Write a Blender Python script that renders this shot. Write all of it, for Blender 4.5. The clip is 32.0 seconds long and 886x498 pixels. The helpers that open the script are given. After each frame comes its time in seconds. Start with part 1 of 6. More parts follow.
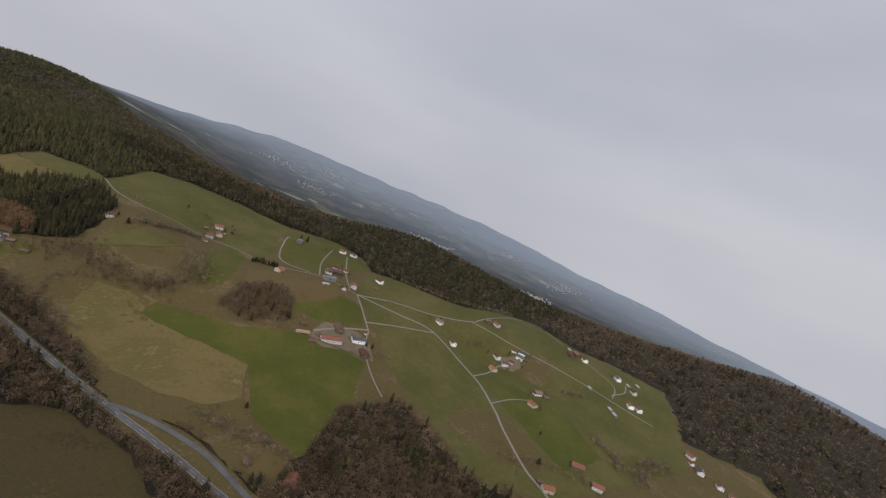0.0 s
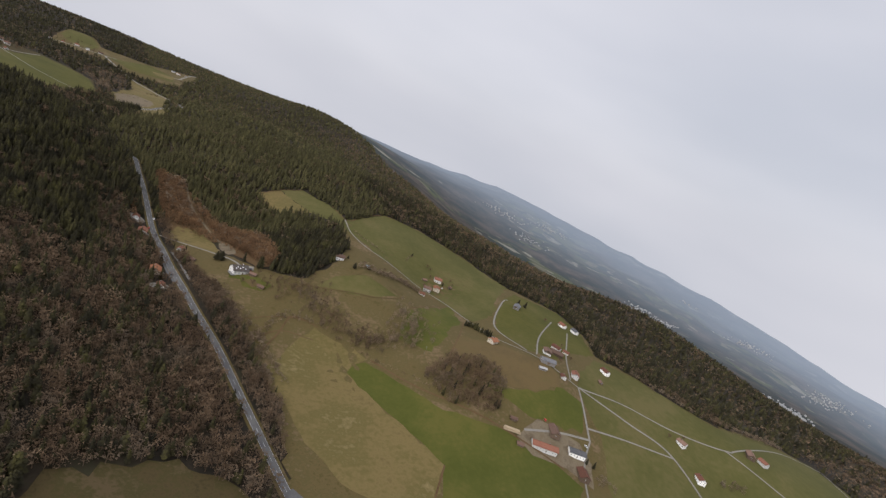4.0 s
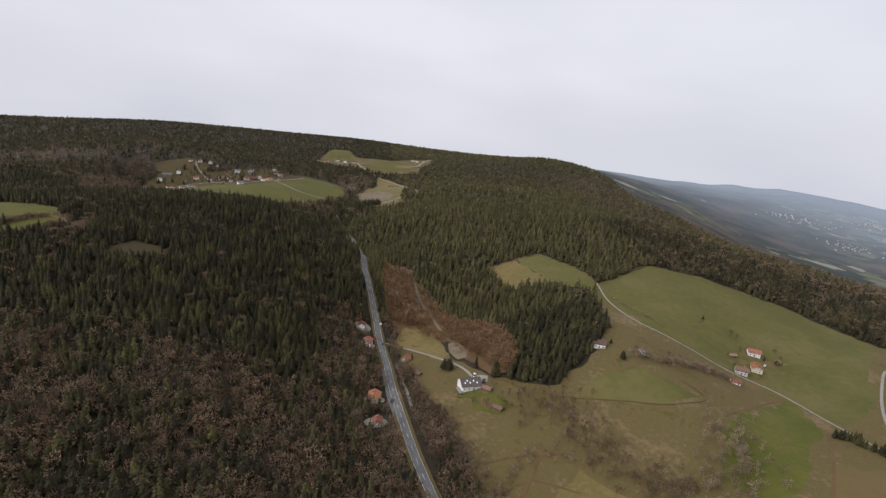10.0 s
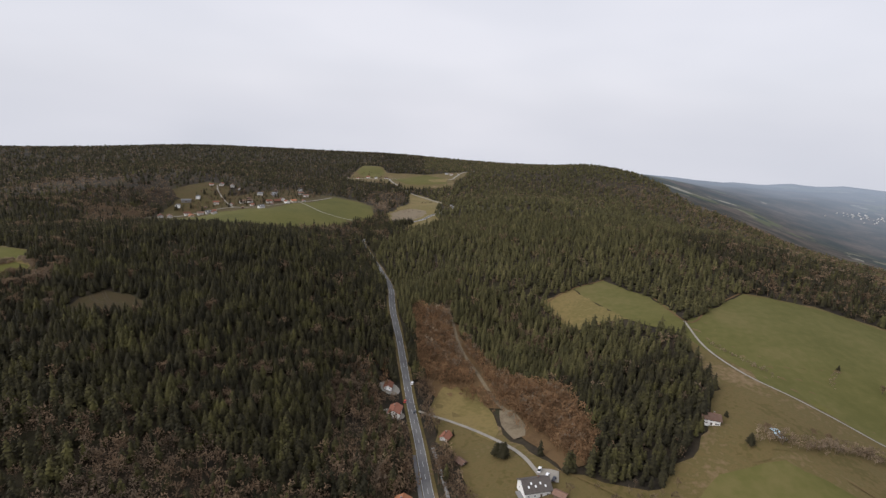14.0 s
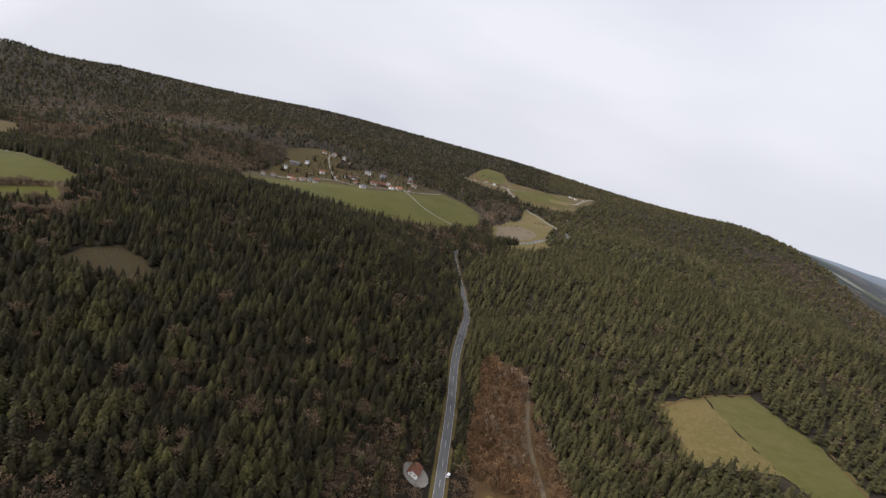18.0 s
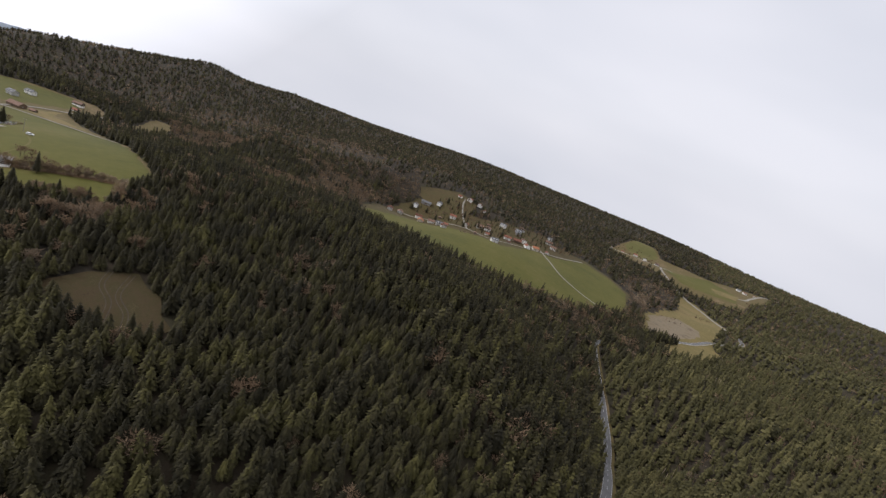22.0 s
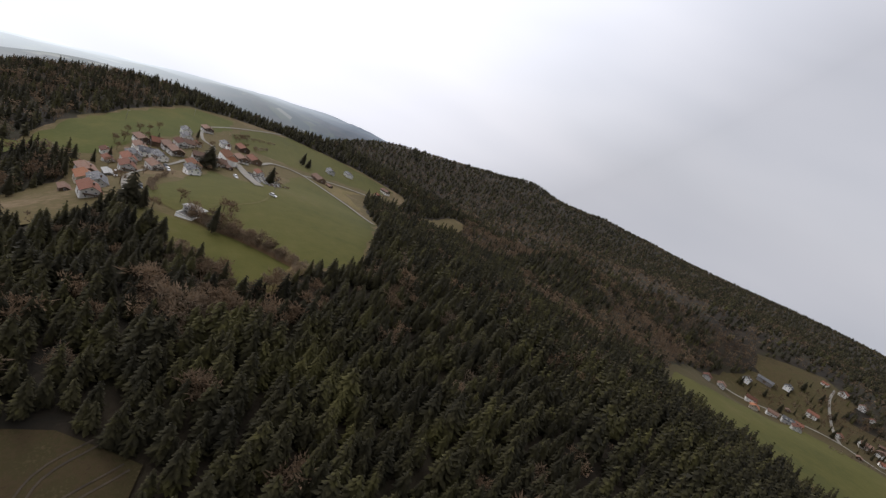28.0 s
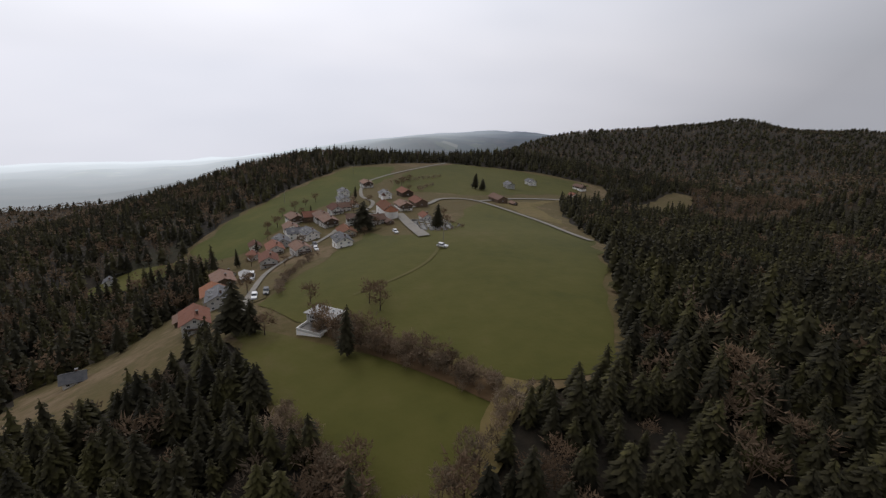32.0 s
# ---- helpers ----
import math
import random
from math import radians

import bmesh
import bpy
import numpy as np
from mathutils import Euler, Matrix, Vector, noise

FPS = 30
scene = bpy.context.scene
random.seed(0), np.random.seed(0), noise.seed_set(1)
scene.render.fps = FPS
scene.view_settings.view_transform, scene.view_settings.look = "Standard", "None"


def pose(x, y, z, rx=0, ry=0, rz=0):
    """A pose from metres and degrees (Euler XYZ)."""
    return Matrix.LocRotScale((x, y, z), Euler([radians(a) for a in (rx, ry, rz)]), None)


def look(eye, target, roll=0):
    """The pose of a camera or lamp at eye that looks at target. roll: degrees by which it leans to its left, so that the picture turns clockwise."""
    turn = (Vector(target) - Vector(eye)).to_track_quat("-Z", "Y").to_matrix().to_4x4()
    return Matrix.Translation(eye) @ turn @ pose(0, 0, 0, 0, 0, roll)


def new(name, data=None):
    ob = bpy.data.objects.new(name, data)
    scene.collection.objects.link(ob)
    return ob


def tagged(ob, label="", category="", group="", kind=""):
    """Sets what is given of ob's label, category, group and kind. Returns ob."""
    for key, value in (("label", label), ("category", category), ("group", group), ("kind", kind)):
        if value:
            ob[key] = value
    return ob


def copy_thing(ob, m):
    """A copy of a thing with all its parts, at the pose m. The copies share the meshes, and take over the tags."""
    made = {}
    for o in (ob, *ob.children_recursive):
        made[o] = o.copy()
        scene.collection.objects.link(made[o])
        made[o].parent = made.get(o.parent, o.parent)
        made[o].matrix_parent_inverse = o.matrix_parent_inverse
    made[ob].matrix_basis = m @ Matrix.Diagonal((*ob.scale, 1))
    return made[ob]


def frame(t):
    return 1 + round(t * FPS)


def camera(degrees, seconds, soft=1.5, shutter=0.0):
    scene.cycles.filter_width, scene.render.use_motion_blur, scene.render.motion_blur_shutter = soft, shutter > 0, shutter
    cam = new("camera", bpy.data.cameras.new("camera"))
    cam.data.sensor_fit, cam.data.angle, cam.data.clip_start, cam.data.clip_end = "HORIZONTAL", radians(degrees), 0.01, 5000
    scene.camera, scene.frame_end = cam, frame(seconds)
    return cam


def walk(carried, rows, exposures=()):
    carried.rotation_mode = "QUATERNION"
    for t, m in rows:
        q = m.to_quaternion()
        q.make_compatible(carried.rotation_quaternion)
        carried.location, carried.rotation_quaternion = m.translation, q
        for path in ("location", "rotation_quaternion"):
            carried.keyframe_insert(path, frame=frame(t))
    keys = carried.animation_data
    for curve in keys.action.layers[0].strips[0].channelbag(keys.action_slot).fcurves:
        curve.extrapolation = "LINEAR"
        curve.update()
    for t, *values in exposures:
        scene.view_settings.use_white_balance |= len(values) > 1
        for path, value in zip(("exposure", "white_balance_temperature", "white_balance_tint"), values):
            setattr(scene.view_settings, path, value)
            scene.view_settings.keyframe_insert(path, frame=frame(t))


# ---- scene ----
cam = camera(82.70, 32.0, soft=1.35)
# seconds; metres; pitch, roll and yaw in degrees
PATH = [
    (0.0, -144.31, -442.93, 212.93, -9.95, -20.05, -57.65),
    (0.5, -136.08, -431.25, 211.97, -10.46, -20.47, -54.35),
    (1.0, -128.25, -419.82, 211.07, -11.03, -21.82, -51.17),
    (1.5, -121.09, -408.58, 210.27, -11.49, -22.35, -48.03),
    (2.0, -114.43, -397.21, 209.50, -11.94, -18.99, -45.01),
    (2.5, -107.67, -385.22, 208.60, -12.31, -21.64, -41.45),
    (3.0, -100.47, -372.42, 207.51, -12.51, -21.10, -39.36),
    (3.5, -92.58, -358.98, 206.20, -13.25, -22.29, -34.94),
    (4.0, -83.66, -345.44, 204.75, -13.71, -22.95, -31.56),
    (4.5, -73.84, -332.23, 203.27, -13.63, -21.32, -28.11),
    (6.5, -24.88, -289.00, 199.31, -13.94, -20.33, -15.79),
    (7.0, -21.59, -277.63, 198.96, -15.07, -18.30, -13.30),
    (7.5, -19.85, -265.92, 198.65, -15.15, -16.58, -11.53),
    (8.0, -19.32, -253.49, 198.23, -14.86, -12.90, -9.59),
    (8.5, -19.31, -239.96, 197.59, -14.92, -9.50, -7.93),
    (9.0, -19.19, -225.78, 196.66, -14.87, -7.74, -7.39),
    (9.5, -18.76, -211.51, 195.50, -15.08, -6.52, -6.37),
    (10.0, -18.11, -197.46, 194.21, -15.17, -5.82, -6.02),
    (10.5, -17.42, -183.58, 192.90, -14.77, -3.10, -5.63),
    (11.0, -16.80, -169.78, 191.70, -14.93, -1.99, -5.10),
    (11.5, -16.19, -155.84, 190.61, -14.72, 0.08, -5.46),
    (12.0, -15.62, -141.80, 189.60, -14.56, -0.37, -5.24),
    (12.5, -14.92, -127.68, 188.69, -14.29, 0.20, -5.17),
    (13.0, -13.96, -113.61, 187.81, -13.26, 2.07, -4.40),
    (13.5, -12.91, -99.71, 187.02, -13.90, 0.88, -3.99),
    (15.5, -4.76, -46.44, 186.54, -14.67, -14.60, 2.74),
    (16.0, -3.91, -30.16, 185.46, -14.84, -8.68, 4.41),
    (16.5, -3.59, -14.26, 184.30, -15.24, -6.74, 5.97),
    (17.0, -4.10, 1.27, 183.06, -14.85, -13.93, 7.82),
    (17.5, -5.05, 17.20, 181.61, -15.49, -13.94, 11.10),
    (18.0, -6.95, 33.16, 179.90, -15.78, -14.38, 13.08),
    (18.5, -10.04, 48.83, 177.78, -14.33, -14.35, 13.21),
    (19.0, -14.01, 65.29, 175.28, -15.05, -19.06, 15.77),
    (19.5, -18.83, 82.93, 172.52, -15.88, -23.68, 20.99),
    (20.0, -24.43, 100.08, 169.63, -15.43, -18.87, 23.43),
    (20.5, -30.38, 115.30, 166.86, -15.13, -16.95, 23.82),
    (21.0, -36.91, 129.84, 164.43, -15.39, -17.65, 26.01),
    (21.5, -44.03, 143.93, 162.21, -14.80, -17.62, 27.69),
    (22.0, -51.96, 157.54, 159.98, -15.01, -20.45, 30.24),
    (22.5, -60.52, 171.12, 157.63, -15.29, -22.34, 33.40),
    (23.0, -69.45, 184.30, 155.13, -15.04, -21.18, 36.09),
    (23.5, -78.48, 196.51, 152.65, -14.73, -20.92, 38.35),
    (24.0, -87.50, 207.88, 150.25, -14.70, -22.93, 41.64),
    (24.5, -96.28, 218.58, 147.98, -14.38, -20.92, 43.49),
    (26.5, -125.55, 261.84, 138.15, -15.15, -27.29, 57.91),
    (27.0, -138.00, 269.72, 135.77, -15.18, -26.28, 61.24),
    (27.5, -150.57, 276.36, 133.57, -15.08, -25.32, 64.11),
    (28.0, -162.70, 281.51, 131.74, -15.34, -24.43, 67.20),
    (28.5, -174.27, 285.52, 130.22, -15.60, -25.62, 70.10),
    (29.0, -185.80, 289.11, 128.67, -16.14, -25.49, 73.27),
    (29.5, -197.89, 293.15, 126.63, -16.48, -22.64, 76.04),
    (30.0, -210.59, 297.37, 123.97, -16.69, -22.01, 78.58),
    (30.5, -224.20, 300.26, 121.01, -16.94, -23.36, 81.49),
    (31.0, -237.93, 301.93, 118.01, -17.92, -20.43, 84.05),
    (31.5, -250.58, 303.53, 115.20, -18.14, -10.48, 84.82),
    (32.0, -262.16, 305.14, 112.63, -18.82, -2.60, 83.94),
]
walk(cam, [(t, pose(x, y, z, 90 + pitch, roll, yaw)) for t, x, y, z, pitch, roll, yaw in PATH],
     [(0, -0.4), (4, -0.05), (8, 0.1), (14, 0.12), (19, 0.22), (24, 0.05), (28, -0.28), (30, -0.5), (32, -0.77)])

# ---- light ----
SUN_AZ, SUN_EL = -112.0, 38.0
world = bpy.data.worlds.new("sky")
scene.world = world
world.use_nodes = True
wn, wl = world.node_tree.nodes, world.node_tree.links
wn.clear()
w_out, w_bg = wn.new("ShaderNodeOutputWorld"), wn.new("ShaderNodeBackground")
w_sky = wn.new("ShaderNodeTexSky")
w_sky.sky_type, w_sky.sun_disc = "NISHITA", False
w_sky.sun_elevation, w_sky.sun_rotation = radians(SUN_EL), radians(SUN_AZ)
w_sky.dust_density, w_sky.air_density = 4.0, 1.0
w_co = wn.new("ShaderNodeTexCoord")
w_map = wn.new("ShaderNodeMapping")
w_map.inputs["Scale"].default_value = (1.0, 1.0, 3.2)
w_noise = wn.new("ShaderNodeTexNoise")
w_noise.inputs["Scale"].default_value, w_noise.inputs["Detail"].default_value, w_noise.inputs["Roughness"].default_value = 1.5, 3.0, 0.45
w_ramp = wn.new("ShaderNodeValToRGB")
w_ramp.color_ramp.elements[0].position, w_ramp.color_ramp.elements[0].color = 0.30, (0.635, 0.655, 0.735, 1)
w_ramp.color_ramp.elements[1].position, w_ramp.color_ramp.elements[1].color = 0.70, (0.80, 0.80, 0.87, 1)
w_dot = wn.new("ShaderNodeVectorMath")
w_dot.operation = "DOT_PRODUCT"
w_dot.inputs[1].default_value = (math.sin(radians(SUN_AZ)) * math.cos(radians(SUN_EL)), math.cos(radians(SUN_AZ)) * math.cos(radians(SUN_EL)), math.sin(radians(SUN_EL)))
w_glow = wn.new("ShaderNodeMapRange")
w_glow.inputs["From Min"].default_value, w_glow.inputs["From Max"].default_value = 0.35, 1.0
w_glow.inputs["To Min"].default_value, w_glow.inputs["To Max"].default_value = 1.0, 2.8
w_lit = wn.new("ShaderNodeVectorMath")
w_lit.operation = "SCALE"
w_dim = wn.new("ShaderNodeVectorMath")
w_dim.operation = "SCALE"
w_dim.inputs["Scale"].default_value = 0.1
w_mix = wn.new("ShaderNodeMix")
w_mix.data_type = "RGBA"
w_mix.inputs["Factor"].default_value = 0.9
wl.new(w_co.outputs["Generated"], w_map.inputs["Vector"])
wl.new(w_map.outputs["Vector"], w_noise.inputs["Vector"])
wl.new(w_noise.outputs["Fac"], w_ramp.inputs["Fac"])
wl.new(w_co.outputs["Generated"], w_dot.inputs[0])
wl.new(w_dot.outputs["Value"], w_glow.inputs["Value"])
wl.new(w_ramp.outputs["Color"], w_lit.inputs[0])
wl.new(w_glow.outputs["Result"], w_lit.inputs["Scale"])
wl.new(w_sky.outputs["Color"], w_dim.inputs[0])
wl.new(w_dim.outputs["Vector"], w_mix.inputs["A"])
wl.new(w_lit.outputs["Vector"], w_mix.inputs["B"])
wl.new(w_mix.outputs["Result"], w_bg.inputs["Color"])
w_bg.inputs["Strength"].default_value = 1.0
wl.new(w_bg.outputs["Background"], w_out.inputs["Surface"])

sun_data = bpy.data.lights.new("sun", "SUN")
sun_data.energy, sun_data.angle, sun_data.color = 1.05, radians(14), (1.0, 0.96, 0.9)
sun = new("sun", sun_data)
sun.matrix_world = look((0, 0, 0), (-w_dot.inputs[1].default_value[0], -w_dot.inputs[1].default_value[1], -w_dot.inputs[1].default_value[2]))


# ---- materials ----
def set_ramp(ramp, stops):
    e = ramp.color_ramp.elements
    e[0].position, e[0].color = stops[0][0], (*stops[0][1], 1)
    e[1].position, e[1].color = stops[-1][0], (*stops[-1][1], 1)
    for s, c in stops[1:-1]:
        e.new(s).color = (*c, 1)


def mat(name, colours, scale=1.0, rough=0.9, bump=0.0, bump_scale=6.0, fine=0.35, tint="", metal=0.0, stretch=(1, 1, 1), spread=(0.35, 0.65)):
    """A surface whose colour wanders between the given ones at a large and a small scale. tint: an attribute, or 'object', that shifts lightness piece by piece."""
    m = bpy.data.materials.new(name)
    m.use_nodes = True
    n, l = m.node_tree.nodes, m.node_tree.links
    b = n["Principled BSDF"]
    b.inputs["Roughness"].default_value, b.inputs["Metallic"].default_value = rough, metal
    b.inputs["Specular IOR Level"].default_value = 0.25
    co, mp = n.new("ShaderNodeTexCoord"), n.new("ShaderNodeMapping")
    mp.inputs["Scale"].default_value = stretch
    l.new(co.outputs["Object"], mp.inputs["Vector"])
    big, small = n.new("ShaderNodeTexNoise"), n.new("ShaderNodeTexNoise")
    big.inputs["Scale"].default_value, big.inputs["Detail"].default_value, big.inputs["Roughness"].default_value = scale, 6.0, 0.6
    small.inputs["Scale"].default_value, small.inputs["Detail"].default_value = scale * 13.0, 4.0
    l.new(mp.outputs["Vector"], big.inputs["Vector"])
    l.new(mp.outputs["Vector"], small.inputs["Vector"])
    add = n.new("ShaderNodeMath")
    add.operation = "MULTIPLY_ADD"
    add.inputs[1].default_value = fine
    off = n.new("ShaderNodeMath")
    off.operation = "SUBTRACT"
    off.inputs[1].default_value = 0.5
    l.new(small.outputs["Fac"], off.inputs[0])
    l.new(off.outputs["Value"], add.inputs[0])
    l.new(big.outputs["Fac"], add.inputs[2])
    ramp = n.new("ShaderNodeValToRGB")
    set_ramp(ramp, [(spread[0] + (spread[1] - spread[0]) * i / max(1, len(colours) - 1), c) for i, c in enumerate(colours)])
    l.new(add.outputs["Value"], ramp.inputs["Fac"])
    colour = ramp.outputs["Color"]
    if tint:
        if tint == "object":
            src = n.new("ShaderNodeObjectInfo").outputs["Random"]
        else:
            at = n.new("ShaderNodeAttribute")
            at.attribute_name = tint
            src = at.outputs["Fac"]
        rng = n.new("ShaderNodeMapRange")
        rng.inputs["To Min"].default_value, rng.inputs["To Max"].default_value = 0.6, 1.45
        l.new(src, rng.inputs["Value"])
        sc = n.new("ShaderNodeVectorMath")
        sc.operation = "SCALE"
        l.new(colour, sc.inputs[0])
        l.new(rng.outputs["Result"], sc.inputs["Scale"])
        colour = sc.outputs["Vector"]
    l.new(colour, b.inputs["Base Color"])
    if bump:
        bn, bt = n.new("ShaderNodeBump"), n.new("ShaderNodeTexNoise")
        bt.inputs["Scale"].default_value, bt.inputs["Detail"].default_value = bump_scale, 5.0
        bn.inputs["Strength"].default_value, bn.inputs["Distance"].default_value = 0.8, bump
        l.new(mp.outputs["Vector"], bt.inputs["Vector"])
        l.new(bt.outputs["Fac"], bn.inputs["Height"])
        l.new(bn.outputs["Normal"], b.inputs["Normal"])
    return m


M_FLOOR = mat("forest_floor", [(0.018, 0.015, 0.01), (0.031, 0.023, 0.014), (0.03, 0.028, 0.013)], 0.02, 1.0, 0.5, 0.3)
M_LITTER = mat("leaf_litter", [(0.082, 0.049, 0.022), (0.111, 0.067, 0.03), (0.092, 0.059, 0.028)], 0.05, 1.0, 0.3, 0.4)
M_ROUGH = mat("rough_grass", [(0.075, 0.059, 0.018), (0.101, 0.073, 0.028), (0.085, 0.067, 0.023), (0.121, 0.085, 0.04), (0.15, 0.106, 0.058)], 0.022, 1.0, 0.25, 0.5, 0.55, spread=(0.32, 0.72))
M_MEADOW = mat("meadow_grass", [(0.069, 0.066, 0.016), (0.083, 0.077, 0.021), (0.104, 0.088, 0.03)], 0.012, 1.0, 0.15, 0.6, 0.4)
M_CROP = mat("young_crop", [(0.057, 0.063, 0.009), (0.069, 0.072, 0.012), (0.089, 0.082, 0.017)], 0.02, 1.0, 0.1, 0.8, 0.35)
M_STRAW = mat("straw_grass", [(0.104, 0.078, 0.028), (0.149, 0.11, 0.042), (0.106, 0.085, 0.027), (0.189, 0.143, 0.064)], 0.02, 1.0, 0.2, 0.5, 0.5, spread=(0.24, 0.78))
M_EARTH = mat("bare_earth", [(0.109, 0.082, 0.051), (0.163, 0.130, 0.085), (0.136, 0.102, 0.061)], 0.06, 1.0, 0.2, 0.7)
M_ASPHALT = mat("asphalt", [(0.087, 0.084, 0.084), (0.109, 0.106, 0.104), (0.126, 0.122, 0.117)], 0.08, 0.85, 0.01, 20.0)
M_LANE = mat("pale_lane", [(0.182, 0.169, 0.144), (0.234, 0.215, 0.183), (0.194, 0.178, 0.149)], 0.1, 0.9, 0.02, 8.0)
M_PAINT = mat("road_paint", [(0.465, 0.465, 0.450), (0.562, 0.562, 0.547)], 0.5, 0.7)
M_SPRUCE = mat("spruce_needles", [(0.017, 0.015, 0.007), (0.03, 0.026, 0.011), (0.06, 0.054, 0.017)], 0.06, 0.95, 0.0, 1.0, 0.5, "tint")
M_BARE = mat("bare_twigs", [(0.119, 0.078, 0.047), (0.161, 0.109, 0.067), (0.139, 0.104, 0.071)], 0.03, 0.95, 0.0, 1.0, 0.5, "tint")
M_BARK = mat("bark", [(0.06, 0.045, 0.034), (0.10, 0.08, 0.06)], 0.8, 0.95, 0.03, 6.0)
def far_mat(name, near, far, haze_tint=(0.22, 0.25, 0.285), glow=0.0):
    """Far woods and fields with haze painted into the colour; near and far: its share at 1500 and at 4300 m. glow:
    emission added towards the sun, for lit haze.
    """
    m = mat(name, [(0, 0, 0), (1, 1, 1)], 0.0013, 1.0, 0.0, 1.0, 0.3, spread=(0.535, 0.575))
    n, l = m.node_tree.nodes, m.node_tree.links
    b = n["Principled BSDF"]
    b.inputs["Specular IOR Level"].default_value = 0.0
    ramp = [x for x in n if x.type == "VALTORGB"][0]
    co = [x for x in n if x.type == "MAPPING"][0]
    cell = n.new("ShaderNodeTexVoronoi")
    cell.inputs["Scale"].default_value = 0.013
    l.new(co.outputs["Vector"], cell.inputs["Vector"])
    sep = n.new("ShaderNodeSeparateColor")
    l.new(cell.outputs["Color"], sep.inputs["Color"])
    tone = n.new("ShaderNodeValToRGB")
    tone.color_ramp.interpolation = "CONSTANT"
    set_ramp(tone, [(0.0, (0.03, 0.036, 0.026)), (0.3, (0.075, 0.08, 0.036)), (0.58, (0.055, 0.052, 0.034)), (0.8, (0.12, 0.11, 0.07)), (0.93, (0.2, 0.185, 0.14))])
    l.new(sep.outputs["Red"], tone.inputs["Fac"])
    wood = n.new("ShaderNodeMix")
    wood.data_type = "RGBA"
    stand, leaf = n.new("ShaderNodeTexNoise"), n.new("ShaderNodeValToRGB")
    stand.inputs["Scale"].default_value, stand.inputs["Detail"].default_value, stand.inputs["Roughness"].default_value = 0.006, 6.0, 0.68
    set_ramp(leaf, [(0.40, (0.022, 0.026, 0.020)), (0.52, (0.046, 0.040, 0.030)), (0.64, (0.085, 0.066, 0.050))])
    l.new(co.outputs["Vector"], stand.inputs["Vector"])
    l.new(stand.outputs["Fac"], leaf.inputs["Fac"])
    l.new(leaf.outputs["Color"], wood.inputs["A"])
    l.new(ramp.outputs["Color"], wood.inputs["Factor"])
    l.new(tone.outputs["Color"], wood.inputs["B"])
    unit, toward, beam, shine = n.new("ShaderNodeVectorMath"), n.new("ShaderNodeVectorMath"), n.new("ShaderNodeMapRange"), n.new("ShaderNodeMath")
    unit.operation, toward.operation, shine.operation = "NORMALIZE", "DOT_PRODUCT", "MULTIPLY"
    # the painted haze is thicker over the eastern plain
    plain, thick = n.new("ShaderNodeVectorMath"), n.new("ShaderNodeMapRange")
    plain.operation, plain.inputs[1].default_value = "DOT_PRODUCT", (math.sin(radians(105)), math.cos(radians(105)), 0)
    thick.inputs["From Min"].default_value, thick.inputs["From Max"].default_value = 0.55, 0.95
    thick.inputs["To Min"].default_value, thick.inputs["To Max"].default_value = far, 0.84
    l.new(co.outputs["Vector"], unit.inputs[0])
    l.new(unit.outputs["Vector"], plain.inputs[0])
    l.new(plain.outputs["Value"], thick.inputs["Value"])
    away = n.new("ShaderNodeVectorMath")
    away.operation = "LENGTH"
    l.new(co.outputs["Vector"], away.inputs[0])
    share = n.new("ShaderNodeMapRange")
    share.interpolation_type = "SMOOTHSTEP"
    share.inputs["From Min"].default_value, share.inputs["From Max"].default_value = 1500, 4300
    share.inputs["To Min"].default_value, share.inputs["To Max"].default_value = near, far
    # extra painted haze on the side towards the sun
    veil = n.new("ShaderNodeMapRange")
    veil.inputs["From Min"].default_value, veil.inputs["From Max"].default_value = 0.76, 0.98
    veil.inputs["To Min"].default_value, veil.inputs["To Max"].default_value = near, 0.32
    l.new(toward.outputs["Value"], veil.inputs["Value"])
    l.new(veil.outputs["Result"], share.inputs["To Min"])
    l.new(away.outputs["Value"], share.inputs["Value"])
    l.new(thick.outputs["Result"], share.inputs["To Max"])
    # haze mixed into the base colour, more with distance
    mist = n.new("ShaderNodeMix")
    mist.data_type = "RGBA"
    mist.inputs["B"].default_value = (*haze_tint, 1)
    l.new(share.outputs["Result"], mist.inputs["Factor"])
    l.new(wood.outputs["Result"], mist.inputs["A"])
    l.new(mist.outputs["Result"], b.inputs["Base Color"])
    # emission stands in for sunlit haze; the far land is no lamp
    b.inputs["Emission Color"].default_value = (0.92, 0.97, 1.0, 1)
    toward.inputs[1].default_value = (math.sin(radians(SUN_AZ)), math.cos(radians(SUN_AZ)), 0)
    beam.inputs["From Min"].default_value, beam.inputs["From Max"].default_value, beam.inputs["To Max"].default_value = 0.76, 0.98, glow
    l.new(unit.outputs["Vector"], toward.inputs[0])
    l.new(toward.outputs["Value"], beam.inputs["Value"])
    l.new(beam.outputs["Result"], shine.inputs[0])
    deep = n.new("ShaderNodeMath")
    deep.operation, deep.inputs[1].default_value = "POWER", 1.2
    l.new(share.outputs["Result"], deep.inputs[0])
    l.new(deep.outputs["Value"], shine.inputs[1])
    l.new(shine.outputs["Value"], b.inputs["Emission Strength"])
    return m


